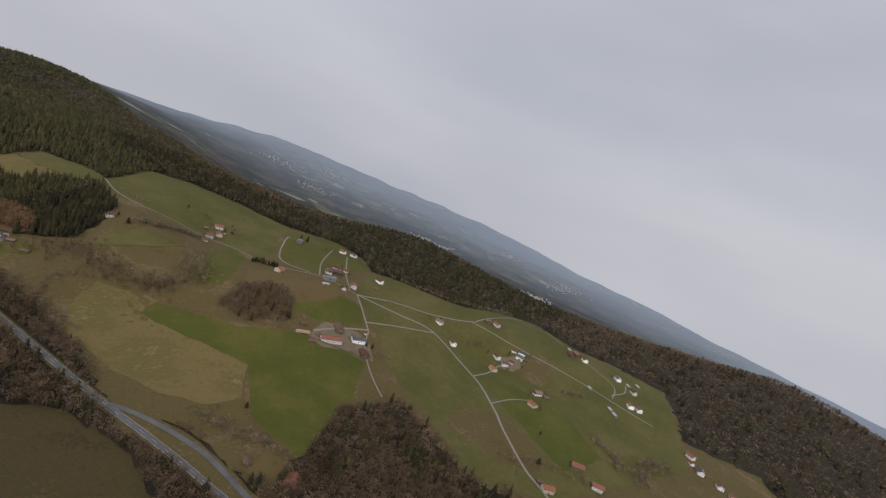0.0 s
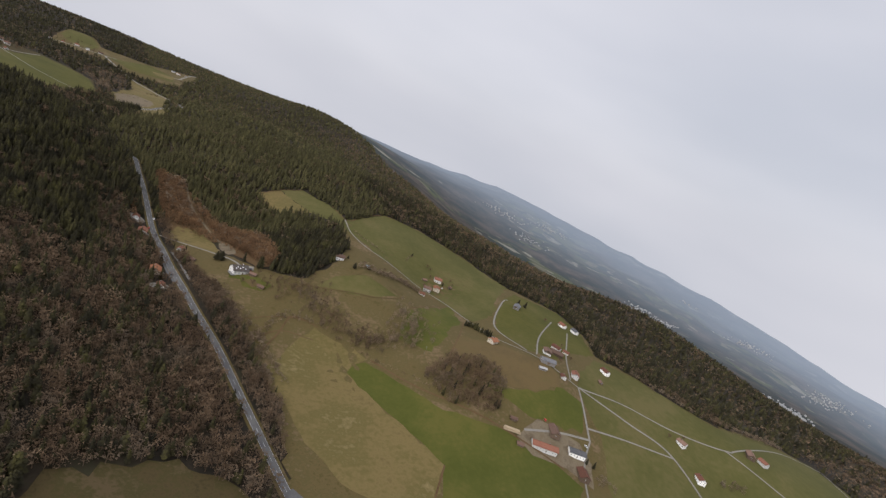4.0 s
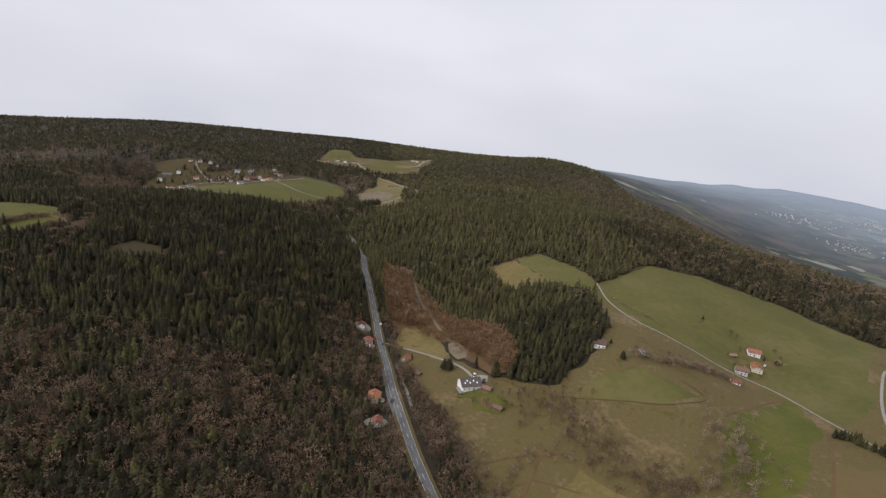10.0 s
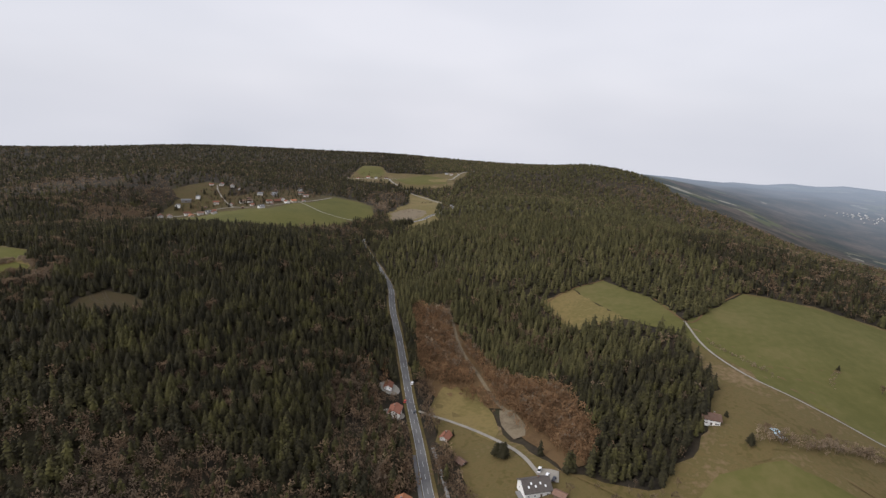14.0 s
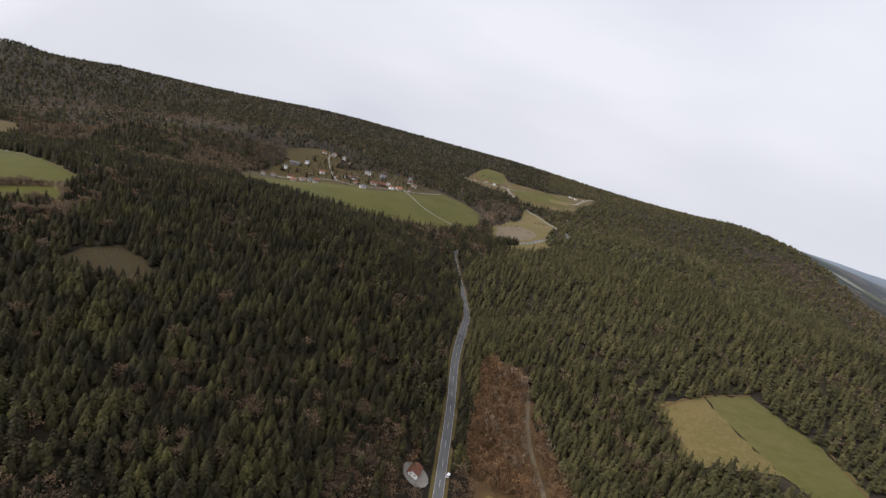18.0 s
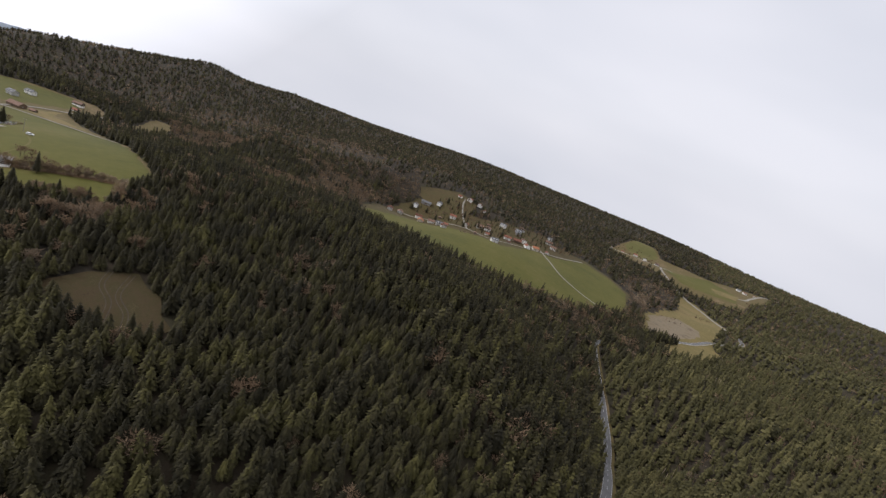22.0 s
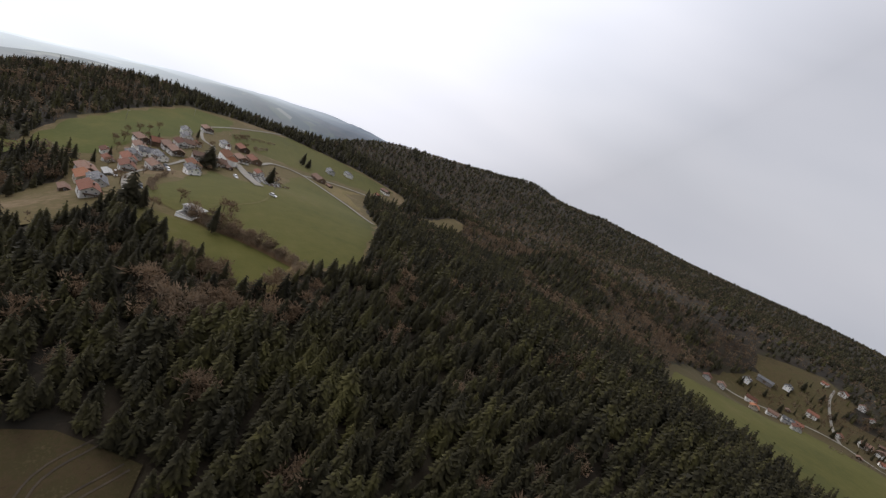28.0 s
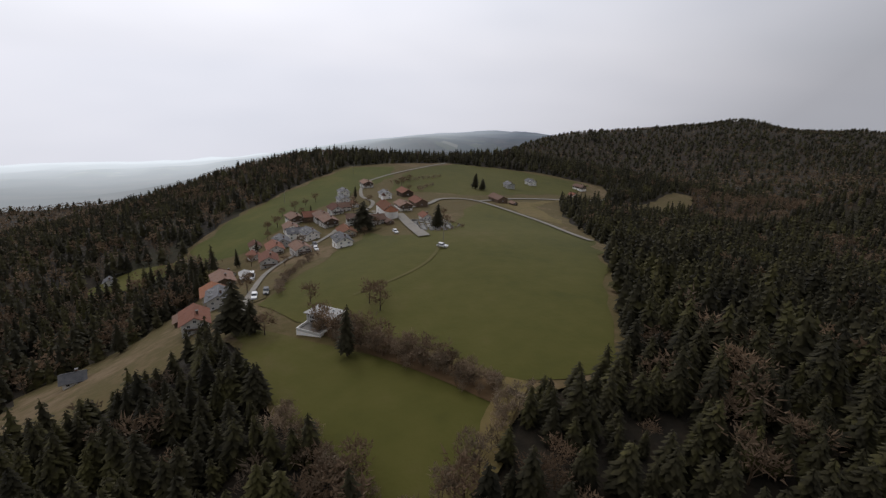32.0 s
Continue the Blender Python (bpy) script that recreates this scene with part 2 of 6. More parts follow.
M_DIST = far_mat("far_country_hazed", 0.06, 0.80, (0.262, 0.302, 0.350), 1.55)
M_FALLOW = mat("fallow_field", [(0.086, 0.061, 0.025), (0.112, 0.077, 0.031), (0.094, 0.074, 0.025)], 0.03, 1.0, 0.15, 0.6, 0.4, spread=(0.24, 0.78))
M_WHITE = mat("white_render", [(0.673, 0.651, 0.612), (0.807, 0.787, 0.740), (0.753, 0.733, 0.687)], 0.4, 0.9, 0.01, 10.0, 0.4, "object")
M_CREAM = mat("cream_render", [(0.464, 0.400, 0.304), (0.544, 0.480, 0.368)], 0.4, 0.9, 0.01, 10.0, 0.4)
M_WOOD = mat("weathered_boards", [(0.075, 0.052, 0.036), (0.13, 0.09, 0.06), (0.10, 0.075, 0.055)], 0.7, 0.9, 0.02, 9.0, 0.5, "object", stretch=(6, 6, 0.6))
M_GREYWOOD = mat("grey_boards", [(0.17, 0.155, 0.14), (0.25, 0.235, 0.215)], 0.7, 0.9, 0.02, 9.0, 0.5, stretch=(6, 6, 0.6))
M_RED = mat("red_tiles", [(0.12, 0.05, 0.033), (0.172, 0.071, 0.043), (0.142, 0.065, 0.045)], 0.5, 0.85, 0.04, 5.0, 0.6, "object")
M_ORANGE = mat("orange_tiles", [(0.192, 0.074, 0.035), (0.242, 0.101, 0.051), (0.206, 0.093, 0.052)], 0.5, 0.85, 0.04, 5.0, 0.6, "object")
M_BROWN = mat("brown_tiles", [(0.12, 0.07, 0.05), (0.17, 0.10, 0.07), (0.14, 0.095, 0.075)], 0.5, 0.85, 0.04, 5.0, 0.6, "object")
M_SLATE = mat("slate_roof", [(0.072, 0.072, 0.076), (0.108, 0.108, 0.112), (0.128, 0.124, 0.124)], 0.5, 0.7, 0.03, 6.0, 0.6, "object")
M_PALE = mat("pale_fibre_roof", [(0.320, 0.312, 0.296), (0.416, 0.408, 0.392), (0.272, 0.264, 0.256)], 0.4, 0.8, 0.02, 6.0, 0.6)
M_CONCRETE = mat("concrete", [(0.165, 0.160, 0.149), (0.220, 0.215, 0.204)], 0.4, 0.9, 0.01, 8.0)
M_STONE = mat("grave_stone", [(0.180, 0.174, 0.168), (0.252, 0.246, 0.234)], 0.8, 0.8, 0.01, 8.0, 0.4, "object")
M_TWIG_OCHRE = mat("budding_twigs", [(0.17, 0.14, 0.06), (0.24, 0.20, 0.08)], 0.1, 0.95, 0.0, 1.0, 0.5, "tint")
M_REDPAINT = mat("red_paint", [(0.42, 0.05, 0.03), (0.5, 0.07, 0.045)], 0.6, 0.5)
M_WHITEPAINT = mat("white_paint", [(0.72, 0.72, 0.72), (0.8, 0.8, 0.8)], 0.6, 0.4)
M_DARKPAINT = mat("dark_paint", [(0.03, 0.035, 0.045), (0.05, 0.055, 0.065)], 0.6, 0.35)
M_YELLOW = mat("yellow_sheet", [(0.75, 0.55, 0.03), (0.82, 0.62, 0.05)], 0.6, 0.5)
M_BLUE = mat("pale_blue_film", [(0.40, 0.58, 0.66), (0.55, 0.70, 0.76)], 0.6, 0.5)
M_DARKTILE = mat("dark_tiles", [(0.060, 0.050, 0.044), (0.092, 0.078, 0.068), (0.076, 0.066, 0.060)], 0.5, 0.85, 0.04, 5.0, 0.6)
M_TIMBER = mat("sawn_timber", [(0.30, 0.23, 0.145), (0.40, 0.315, 0.205), (0.345, 0.265, 0.165)], 0.5, 0.9, 0.02, 8.0, 0.5)
M_METAL = mat("galvanised_steel", [(0.42, 0.43, 0.44), (0.55, 0.56, 0.57)], 0.8, 0.45, 0.0, 1.0, 0.3, metal=0.6)
M_RUBBER = mat("rubber", [(0.02, 0.02, 0.02), (0.035, 0.035, 0.035)], 2.0, 0.8)


def twiggy(m):
    """Clouds of thin twigs scatter light through as much as back."""
    n, l = m.node_tree.nodes, m.node_tree.links
    b, out = n["Principled BSDF"], n["Material Output"]
    t, x = n.new("ShaderNodeBsdfTranslucent"), n.new("ShaderNodeMixShader")
    l.new(b.inputs["Base Color"].links[0].from_socket, t.inputs["Color"])
    x.inputs["Fac"].default_value = 0.3
    l.new(b.outputs["BSDF"], x.inputs[1])
    l.new(t.outputs["BSDF"], x.inputs[2])
    l.new(x.outputs["Shader"], out.inputs["Surface"])


M_GLASS = bpy.data.materials.new("window_glass")
M_GLASS.use_nodes = True
gb = M_GLASS.node_tree.nodes["Principled BSDF"]
gb.inputs["Base Color"].default_value, gb.inputs["Roughness"].default_value, gb.inputs["Specular IOR Level"].default_value = (0.02, 0.025, 0.03, 1), 0.08, 0.6
M_RUST = mat("rusty_twigs", [(0.171, 0.102, 0.053), (0.226, 0.133, 0.069), (0.182, 0.116, 0.064)], 0.05, 0.95, 0.0, 1.0, 0.5, "tint")
M_FARTOWN = mat("far_town_walls", [(0.259, 0.265, 0.265), (0.389, 0.383, 0.365)], 0.02, 1.0)
M_CLEARING = mat("withered_clearing", [(0.026, 0.017, 0.008), (0.047, 0.032, 0.014), (0.036, 0.029, 0.01), (0.07, 0.05, 0.024)], 0.11, 1.0, 0.3, 0.5, 0.7, spread=(0.2, 0.8))
M_RUT = mat("wet_ruts", [(0.035, 0.027, 0.018), (0.060, 0.045, 0.028)], 0.3, 0.9, 0.1, 2.0)
M_SCRUB = mat("pale_scrub_twigs", [(0.166, 0.120, 0.079), (0.228, 0.168, 0.112), (0.205, 0.163, 0.118)], 0.05, 0.95, 0.0, 1.0, 0.5, "tint")
M_STEM = mat("pale_pine_bark", [(0.16, 0.125, 0.09), (0.24, 0.19, 0.14)], 0.6, 0.95, 0.02, 6.0)
# pine colour, lightened too for the sunlit slope east of the road
M_PINE_SUNNY = mat("sunny_pine_needles", [(0.038, 0.035, 0.014), (0.059, 0.053, 0.019), (0.084, 0.072, 0.029)], 0.06, 0.95, 0.0, 1.0, 0.5, "tint")
for m in (M_BARE, M_RUST, M_SCRUB, M_TWIG_OCHRE):
    twiggy(m)
M_GREEN = mat("spring_meadow", [(0.055, 0.055, 0.009), (0.068, 0.065, 0.011), (0.078, 0.072, 0.014), (0.093, 0.079, 0.023)], 0.014, 1.0, 0.15, 0.6, 0.45, spread=(0.3, 0.72))
M_DULL = mat("dull_grass", [(0.044, 0.034, 0.012), (0.065, 0.046, 0.018), (0.05, 0.042, 0.013), (0.079, 0.056, 0.026)], 0.03, 1.0, 0.25, 0.5, 0.6, spread=(0.32, 0.7))

# ---- the lie of the land ----
VILLAGE_HILL = [(-510, 296, 34), (-390, 212, 24), (-718, 490, 16), (-388, 256, 44), (-403, 255, 45), (-493, 411, 40), (-477, 327, 48), (-375, 299, 48), (-372, 300, 56),
                (-269, 302, 54), (-668, 511, 11), (-292, 331, 56), (-720, 164, 8), (-749, 275, 25), (-318, 381, 61), (-275, 300, 52), (-380, 287, 51), (-543, 283, 35),
                (-846, 437, 17), (-415, 205, 14), (-600, 557, 14)]
ROADSIDE = [(93, 372, -16), (-207, 242, 33), (49, 457, 16), (-22, 268, -33), (-7, 160, -30), (-191, 268, 38), (-94, 432, 28), (-119, 275, 20), (-188, 210, 26),
            (60, 473, 19), (-100, 320, 24), (-225, 341, 47), (18, 228, -28), (-45, 534, -20), (-230, 371, 48), (-200, 303, 44), (-156, 338, 39), (-143, 407, 46),
            (-143, 483, 48), (61, 148, -11)]
EAST_MEADOWS = [(211, 487, 14), (327, 258, 12), (146, 26, -32), (306, 172, -9), (357, 213, -4), (326, -122, -32), (233, 340, 21), (207, 167, 16), (373, -8, 13),
                (402, -23, 0), (536, -216, -43), (176, 188, 8), (336, 55, -2), (450, 147, 4), (471, -308, -38), (518, -107, -18), (613, -151, -12), (702, -293, -19),
                (242, -27, -7), (378, 563, 42), (474, 375, 13), (1102, 369, -33), (694, -81, -16), (944, -149, -39), (1077, -234, -41), (329, 260, 12)]
NORTH_SLOPES = [(-41, 1323, -24), (15, 1119, -12), (-250, 978, 6), (100, 1002, 0), (-18, 1453, -16), (-450, 854, -16), (241, 998, 29), (664, 899, -28),
                (-571, 902, 25), (359, 1491, -22), (-413, 806, 1), (-291, 838, 15), (292, 809, 23), (-633, 687, 47), (-439, 805, -2), (-427, 653, 18), (-304, 1280, 4),
                (-8, 640, 8), (-645, 663, 0), (-635, 1152, 42), (-714, 740, -1), (-582, 818, 14), (-766, 656, 3), (-542, 868, 9), (-425, 1009, 27)]
WEST_RIDGES = [(-1802, -301, -224), (-1857, -125, -177), (-1750, 740, -58), (-1855, 880, -46), (-1915, 990, -58), (-1945, 1110, -44), (-1925, 1200, -26), (-1895, 1290, -8),
               (-1858, 1362, 2), (-1820, 1420, 26), (-1780, 1477, 24), (-1722, 1552, -6), (-1675, 1606, 0), (-1620, 1670, 22), (-1562, 1738, 10), (-1495, 1820, 14),
               (-1420, 1905, 4), (-1339, 1990, -5), (-1226, 2099, 5), (-1102, 2199, 17), (-932, 2313, 19), (-747, 2391, 9), (-597, 2434, 4), (-421, 2469, -1), (-212, 2493, 6), (-125, 2499, 3)]
BASIN = [(-56, 570, -18), (-76, 610, -15), (-40, 500, -20), (-96, 705, -10), (-92, 650, -13), (-60, 840, -13), (-6, 930, -14), (-77, 980, -11), (45, 960, -13), (-30, 1150, -17), (-130, 1327, -12), (-108, 1530, -2),
         (-122, 1629, -8), (-240, 1600, -12), (-190, 1774, 18), (75, 1500, -6), (13, 1683, -1), (160, 1826, 4), (-300, 1420, -6)]
NORTH_RIDGES = [(77, 2435, -14), (259, 2302, -17), (403, 2207, 4), (530, 2114, 10), (696, 2025, 38), (819, 1932, 19), (905, 1812, -1), (977, 1650, -35),
                (1017, 1483, -67), (1054, 1324, -98), (1063, 1149, -117), (1071, 995, -100), (1354, -524, -35), (1342, -642, -10), (-764, 87, -14), (-839, 130, -2),
                (-875, 201, 15), (-881, 267, 19), (-881, 321, 16), (-874, 393, 18), (-864, 449, 30)]
UNSEEN_NEAR = [(-600, -500, -90), (200, -900, -110), (1000, -1200, -130), (-1000, -1200, -150), (-1900, -300, -240), (150, -420, -45), (60, -200, -42), (-100, -200, -25),
    (-300, -100, 0), (-200, 60, 10), (-500, 60, -8), (-700, -100, -60), (-1000, -50, -90), (1700, 600, -170), (1500, 1500, -170), (1500, 0, -130), (1750, -750, -120),
    (-1250, 560, -105), (-1200, 350, -105), (-1960, 305, -175), (-1880, 560, -160), (-1900, 100, -150), (-1500, 200, -140), (-2200, 300, -270), (-2540, 340, -205),
    (-2557, 452, -166), (-2550, 539, -178), (-2543, 610, -215), (-1000, 1150, -10), (-1400, 1300, 0), (-900, 1700, 10), (-300, 2000, -10)]
UNSEEN_SIDES = [(700, 1000, -35), (450, 1000, -5), (560, 700, 10), (620, 470, -5), (850, 130, -30), (700, 240, -20), (1000, 700, -90), (850, 1250, -40), (550, 1750, 15),
    (120, -120, -38), (350, -330, -42), (600, -420, -40), (850, -420, -32), (1050, -420, -25), (250, -260, -42)]
UNSEEN = UNSEEN_NEAR + UNSEEN_SIDES
HORIZON = [(-180, -420), (-150, -480), (-125, -520), (-114, -540), (-104, -530), (-92, -412), (-88.7, -383), (-86, -345), (-83, -306), (-80.5, -288), (-78.3, -262), (-76.3, -258), (-75, -264),
           (-73.5, -238), (-70, -290), (-62, -260), (-50, -230), (-30, -200), (-10, -190), (10, -190), (22, -180), (27, -150), (32, -165), (39, -135), (46, -100), (50, -130), (55, -155),
           (60, -175), (68, -205), (76, -245), (83, -300), (92, -330), (105, -365), (130, -390)]
SPOTS = np.array(VILLAGE_HILL + ROADSIDE + EAST_MEADOWS + NORTH_SLOPES + WEST_RIDGES + BASIN + NORTH_RIDGES + UNSEEN + [(4250 * math.sin(radians(a)) - 50, 4250 * math.cos(radians(a)) + 200, z) for a, z in HORIZON], float)


def spline_kernel(d):
    return d * d * np.log(d + 1e-9)


def fit_land(spots, soft):
    p = spots[:, :2] / 1000
    n = len(p)
    a = np.zeros((n + 3, n + 3))
    a[:n, :n] = spline_kernel(np.linalg.norm(p[:, None] - p[None], axis=-1)) + soft * np.eye(n)
    a[:n, n], a[:n, n + 1:] = 1, p
    a[n:, :n] = a[:n, n:].T
    return np.linalg.solve(a, np.r_[spots[:, 2], 0, 0, 0])


LAND = fit_land(SPOTS, 0.002)


def land(x, y):
    """Height of the open ground at arrays of places."""
    x, y = np.asarray(x, float), np.asarray(y, float)
    q = np.stack([x.ravel(), y.ravel()], 1) / 1000
    out = np.empty(len(q))
    for s in range(0, len(q), 20000):
        c = q[s:s + 20000]
        d = np.sqrt((c[:, None, 0] - SPOTS[None, :, 0] / 1000) ** 2 + (c[:, None, 1] - SPOTS[None, :, 1] / 1000) ** 2)
        out[s:s + 20000] = spline_kernel(d) @ LAND[:-3] + LAND[-3] + c @ LAND[-2:]
    return out.reshape(x.shape)


def ground_z(x, y):
    return float(land(np.array([x]), np.array([y]))[0])

# ---- helpers for building ----
def mesh_of(name, verts, faces, material=None, smooth=False):
    me = bpy.data.meshes.new(name)
    me.from_pydata([tuple(v) for v in verts], [], [tuple(f) for f in faces])
    if material:
        me.materials.append(material)
    if smooth:
        me.polygons.foreach_set("use_smooth", [True] * len(me.polygons))
    me.update()
    return me


def fast_mesh(name, verts, tris, material, tint=None, smooth=False):
    """A mesh from numpy arrays of places and triangles."""
    me = bpy.data.meshes.new(name)
    me.vertices.add(len(verts))
    me.vertices.foreach_set("co", np.ascontiguousarray(verts, np.float32).ravel())
    me.loops.add(len(tris) * 3)
    me.loops.foreach_set("vertex_index", np.ascontiguousarray(tris, np.int32).ravel())
    me.polygons.add(len(tris))
    me.polygons.foreach_set("loop_start", np.arange(0, len(tris) * 3, 3, dtype=np.int32))
    if smooth:
        me.polygons.foreach_set("use_smooth", np.ones(len(tris), bool))
    me.materials.append(material)
    if tint is not None:
        me.attributes.new("tint", "FLOAT", "POINT").data.foreach_set("value", np.ascontiguousarray(tint, np.float32))
    me.update(calc_edges=True)
    return me


def curve_points(pts, step):
    """A smooth line through the given places, cut into even steps."""
    p = np.array(pts, float)
    if len(p) < 3:
        n = max(2, int(np.linalg.norm(p[-1] - p[0]) / step))
        return p[0] + (p[-1] - p[0]) * np.linspace(0, 1, n)[:, None]
    q = np.vstack([2 * p[0] - p[1], p, 2 * p[-1] - p[-2]])
    out = []
    for a, b, c, d in zip(q, q[1:], q[2:], q[3:]):
        for s in np.arange(0, 1, 1 / max(2, int(np.linalg.norm(c - b) / step))):
            out.append(0.5 * (2 * b + (c - a) * s + (2 * a - 5 * b + 4 * c - d) * s * s + (3 * b - a - 3 * c + d) * s ** 3))
    return np.array(out + [p[-1]])


def ribbon(name, pts, width, material, lift, step=6.0, offset=0.0, label="", category="", kind="structure", parent=None, spans=None):
    """A strip laid along a line on the ground. spans: (start, on, off) metres, for dashes."""
    c = curve_points(pts, step)
    t = np.gradient(c, axis=0)
    t /= np.linalg.norm(t, axis=1)[:, None] + 1e-9
    nrm = np.stack([t[:, 1], -t[:, 0]], 1)
    mid = c + nrm * offset
    if spans:
        s = np.r_[0, np.cumsum(np.linalg.norm(np.diff(mid, axis=0), axis=1))]
        starts = np.arange(spans[0], s[-1] - spans[1], spans[1] + spans[2])
        verts, faces = [], []
        for a in starts:
            for d in (a, a + spans[1]):
                m0 = np.array([np.interp(d, s, mid[:, 0]), np.interp(d, s, mid[:, 1])])
                n0 = np.array([np.interp(d, s, nrm[:, 0]), np.interp(d, s, nrm[:, 1])])
                for e in (-0.5, 0.5):
                    verts.append((m0 + n0 * e * width))
            k = len(verts) - 4
            faces.append((k, k + 1, k + 3, k + 2))
        xy = np.array(verts)
    else:
        xy = np.stack([mid - nrm * width / 2, mid, mid + nrm * width / 2], 1).reshape(-1, 2)
        faces = []
        for i in range(len(mid) - 1):
            for j in range(2):
                k = 3 * i + j
                faces.append((k, k + 1, k + 4, k + 3))
    z = land(xy[:, 0], xy[:, 1]) + lift
    ob = new(name, mesh_of(name, np.c_[xy, z], faces, material))
    if parent:
        ob.parent = parent
        if label:
            tagged(ob, label)
    else:
        tagged(ob, label, category, kind=kind)
    return ob


def inside(poly, x, y):
    """Which of the places lie inside the polygon."""
    p = np.array(poly, float)
    res = np.zeros(x.shape, bool)
    for (ax, ay), (bx, by) in zip(p, np.roll(p, -1, axis=0)):
        cut = ((ay > y) != (by > y)) & (x < (bx - ax) * (y - ay) / (by - ay + 1e-12) + ax)
        res ^= cut
    return res


def wobbled(poly, step=9.0, amount=1.6, seed=0):
    """The polygon's outline in short steps, a little uneven."""
    rnd = np.random.RandomState(seed)
    out = []
    p = np.array(poly, float)
    for a, b in zip(p, np.roll(p, -1, axis=0)):
        n = max(1, int(np.linalg.norm(b - a) / step))
        for i in range(n):
            out.append(a + (b - a) * i / n + (rnd.normal(0, amount, 2) if i else 0))
    return np.array(out)


def patch(name, poly, material, lift, label, category="field", cell=12.0, seed=0, amount=1.6):
    """A piece of ground of another growth, draped over the land."""
    from mathutils.geometry import delaunay_2d_cdt
    edge = wobbled(poly, 9.0, amount, seed)
    x0, y0 = edge.min(0)
    x1, y1 = edge.max(0)
    gx, gy = np.meshgrid(np.arange(x0, x1, cell), np.arange(y0, y1, cell))
    ok = inside(edge, gx, gy)
    pts = [Vector(p) for p in edge] + [Vector((a, b)) for a, b in zip(gx[ok], gy[ok])]
    n = len(edge)
    v, _, f, _, _, _ = delaunay_2d_cdt(pts, [(i, (i + 1) % n) for i in range(n)], [list(range(n))], 1, 1e-4)
    xy = np.array([tuple(p) for p in v])
    ob = new(name, mesh_of(name, np.c_[xy, land(xy[:, 0], xy[:, 1]) + lift], f, material, True))
    return tagged(ob, label, category, kind="structure")


def part(name, me, parent, label="", at=None):
    ob = new(name, me)
    ob.parent = parent
    if at is not None:
        ob.matrix_local = at
    if label:
        tagged(ob, label)
    return ob


def rolling(x, y, wave, seed):
    """A smooth wandering field between about -1 and 1."""
    rnd = np.random.RandomState(seed)
    out = np.zeros(x.shape)
    for _ in range(7):
        a, p, w = rnd.uniform(0, 6.28), rnd.uniform(0, 6.28), wave * rnd.uniform(0.6, 1.6)
        out += np.sin((x * math.cos(a) + y * math.sin(a)) * 6.283 / w + p)
    return out / 4.0


# ---- ground ----
BACK_AZ = [-180, -150, -115, -100, -92, -77, -72.5, -60, -45, -30, 0, 20, 28, 36, 60, 90, 105, 130, 180]
BACK_IN = [1500, 1500, 1350, 1250, 1250, 1350, 2300, 2700, 2700, 2700, 2700, 2600, 2000, 1500, 1350, 1500, 1750, 1800, 1500]
BACK_OUT = 4330.0


def from_middle(x, y):
    """Distance from the middle of the place, and where the far country begins in that direction."""
    return np.hypot(x + 50, y - 200), np.interp(np.degrees(np.arctan2(x + 50, y - 200)), BACK_AZ, BACK_IN)


def far_z(x, y):
    """Height of the far country."""
    r, inner = from_middle(x, y)
    t = np.clip((r - inner) / (BACK_OUT - inner), 0, 1)
    return land(x, y) + np.interp(t, [0, 0.03], [-22.0, 5.0]) + np.sqrt(t) * (16 * rolling(x, y, 1100, 21) + 12 * (0.3 - np.abs(rolling(x, y, 700, 25))) + 6 * rolling(x, y, 330, 22))


def stretch_axis(n, fine, far):
    s = np.linspace(-1, 1, n)
    return fine * s + (far - fine) * s ** 5


gx, gy = np.meshgrid(-50 + stretch_axis(270, 1250, 4500), 200 + stretch_axis(270, 1250, 4500))
gr, ginner = from_middle(gx, gy)
gk = np.minimum(1.0, 4400 / gr)
gz = land(-50 + (gx + 50) * gk, 200 + (gy - 200) * gk) - 0.5 - 300 * np.clip((gr - ginner - 60) / 640, 0, 1)
gi = np.arange(270 * 270).reshape(270, 270)
ga, gb, gc, gd = gi[:-1, :-1].ravel(), gi[:-1, 1:].ravel(), gi[1:, 1:].ravel(), gi[1:, :-1].ravel()
ground = new("ground", fast_mesh("ground", np.stack([gx.ravel(), gy.ravel(), gz.ravel()], 1), np.r_[np.c_[ga, gb, gc], np.c_[ga, gc, gd]], M_FLOOR, smooth=True))
tagged(ground, "rolling brown woodland ground of hills and valleys", "ground", kind="structure")


# ---- the distance ----
def backdrop(name, start, end, material, label, az0=-180, az1=180):
    """Far country round the place; start and end run from 0 at its inner edge to 1 at its outer."""
    az = np.radians(np.arange(az0, az1 + 0.1, 1.0))
    inner = np.interp(np.degrees(az), BACK_AZ, BACK_IN)
    t = np.linspace(start, end, 90)
    r = inner[:, None] + (BACK_OUT - inner)[:, None] * t[None]
    x, y = -50 + r * np.sin(az)[:, None], 200 + r * np.cos(az)[:, None]
    z = far_z(x, y)
    n, k = z.shape
    i = np.arange(n * k).reshape(n, k)
    a, b, c, d = i[:-1, :-1].ravel(), i[:-1, 1:].ravel(), i[1:, 1:].ravel(), i[1:, :-1].ravel()
    ob = new(name, fast_mesh(name, np.stack([x.ravel(), y.ravel(), z.ravel()], 1), np.r_[np.c_[a, c, b], np.c_[a, d, c]], material, smooth=True))
    return tagged(ob, label, "backdrop", kind="structure")


backdrop("backdrop", 0.0, 1.0, M_DIST, "far country of woods, fields and hills with blue-grey haze painted in")

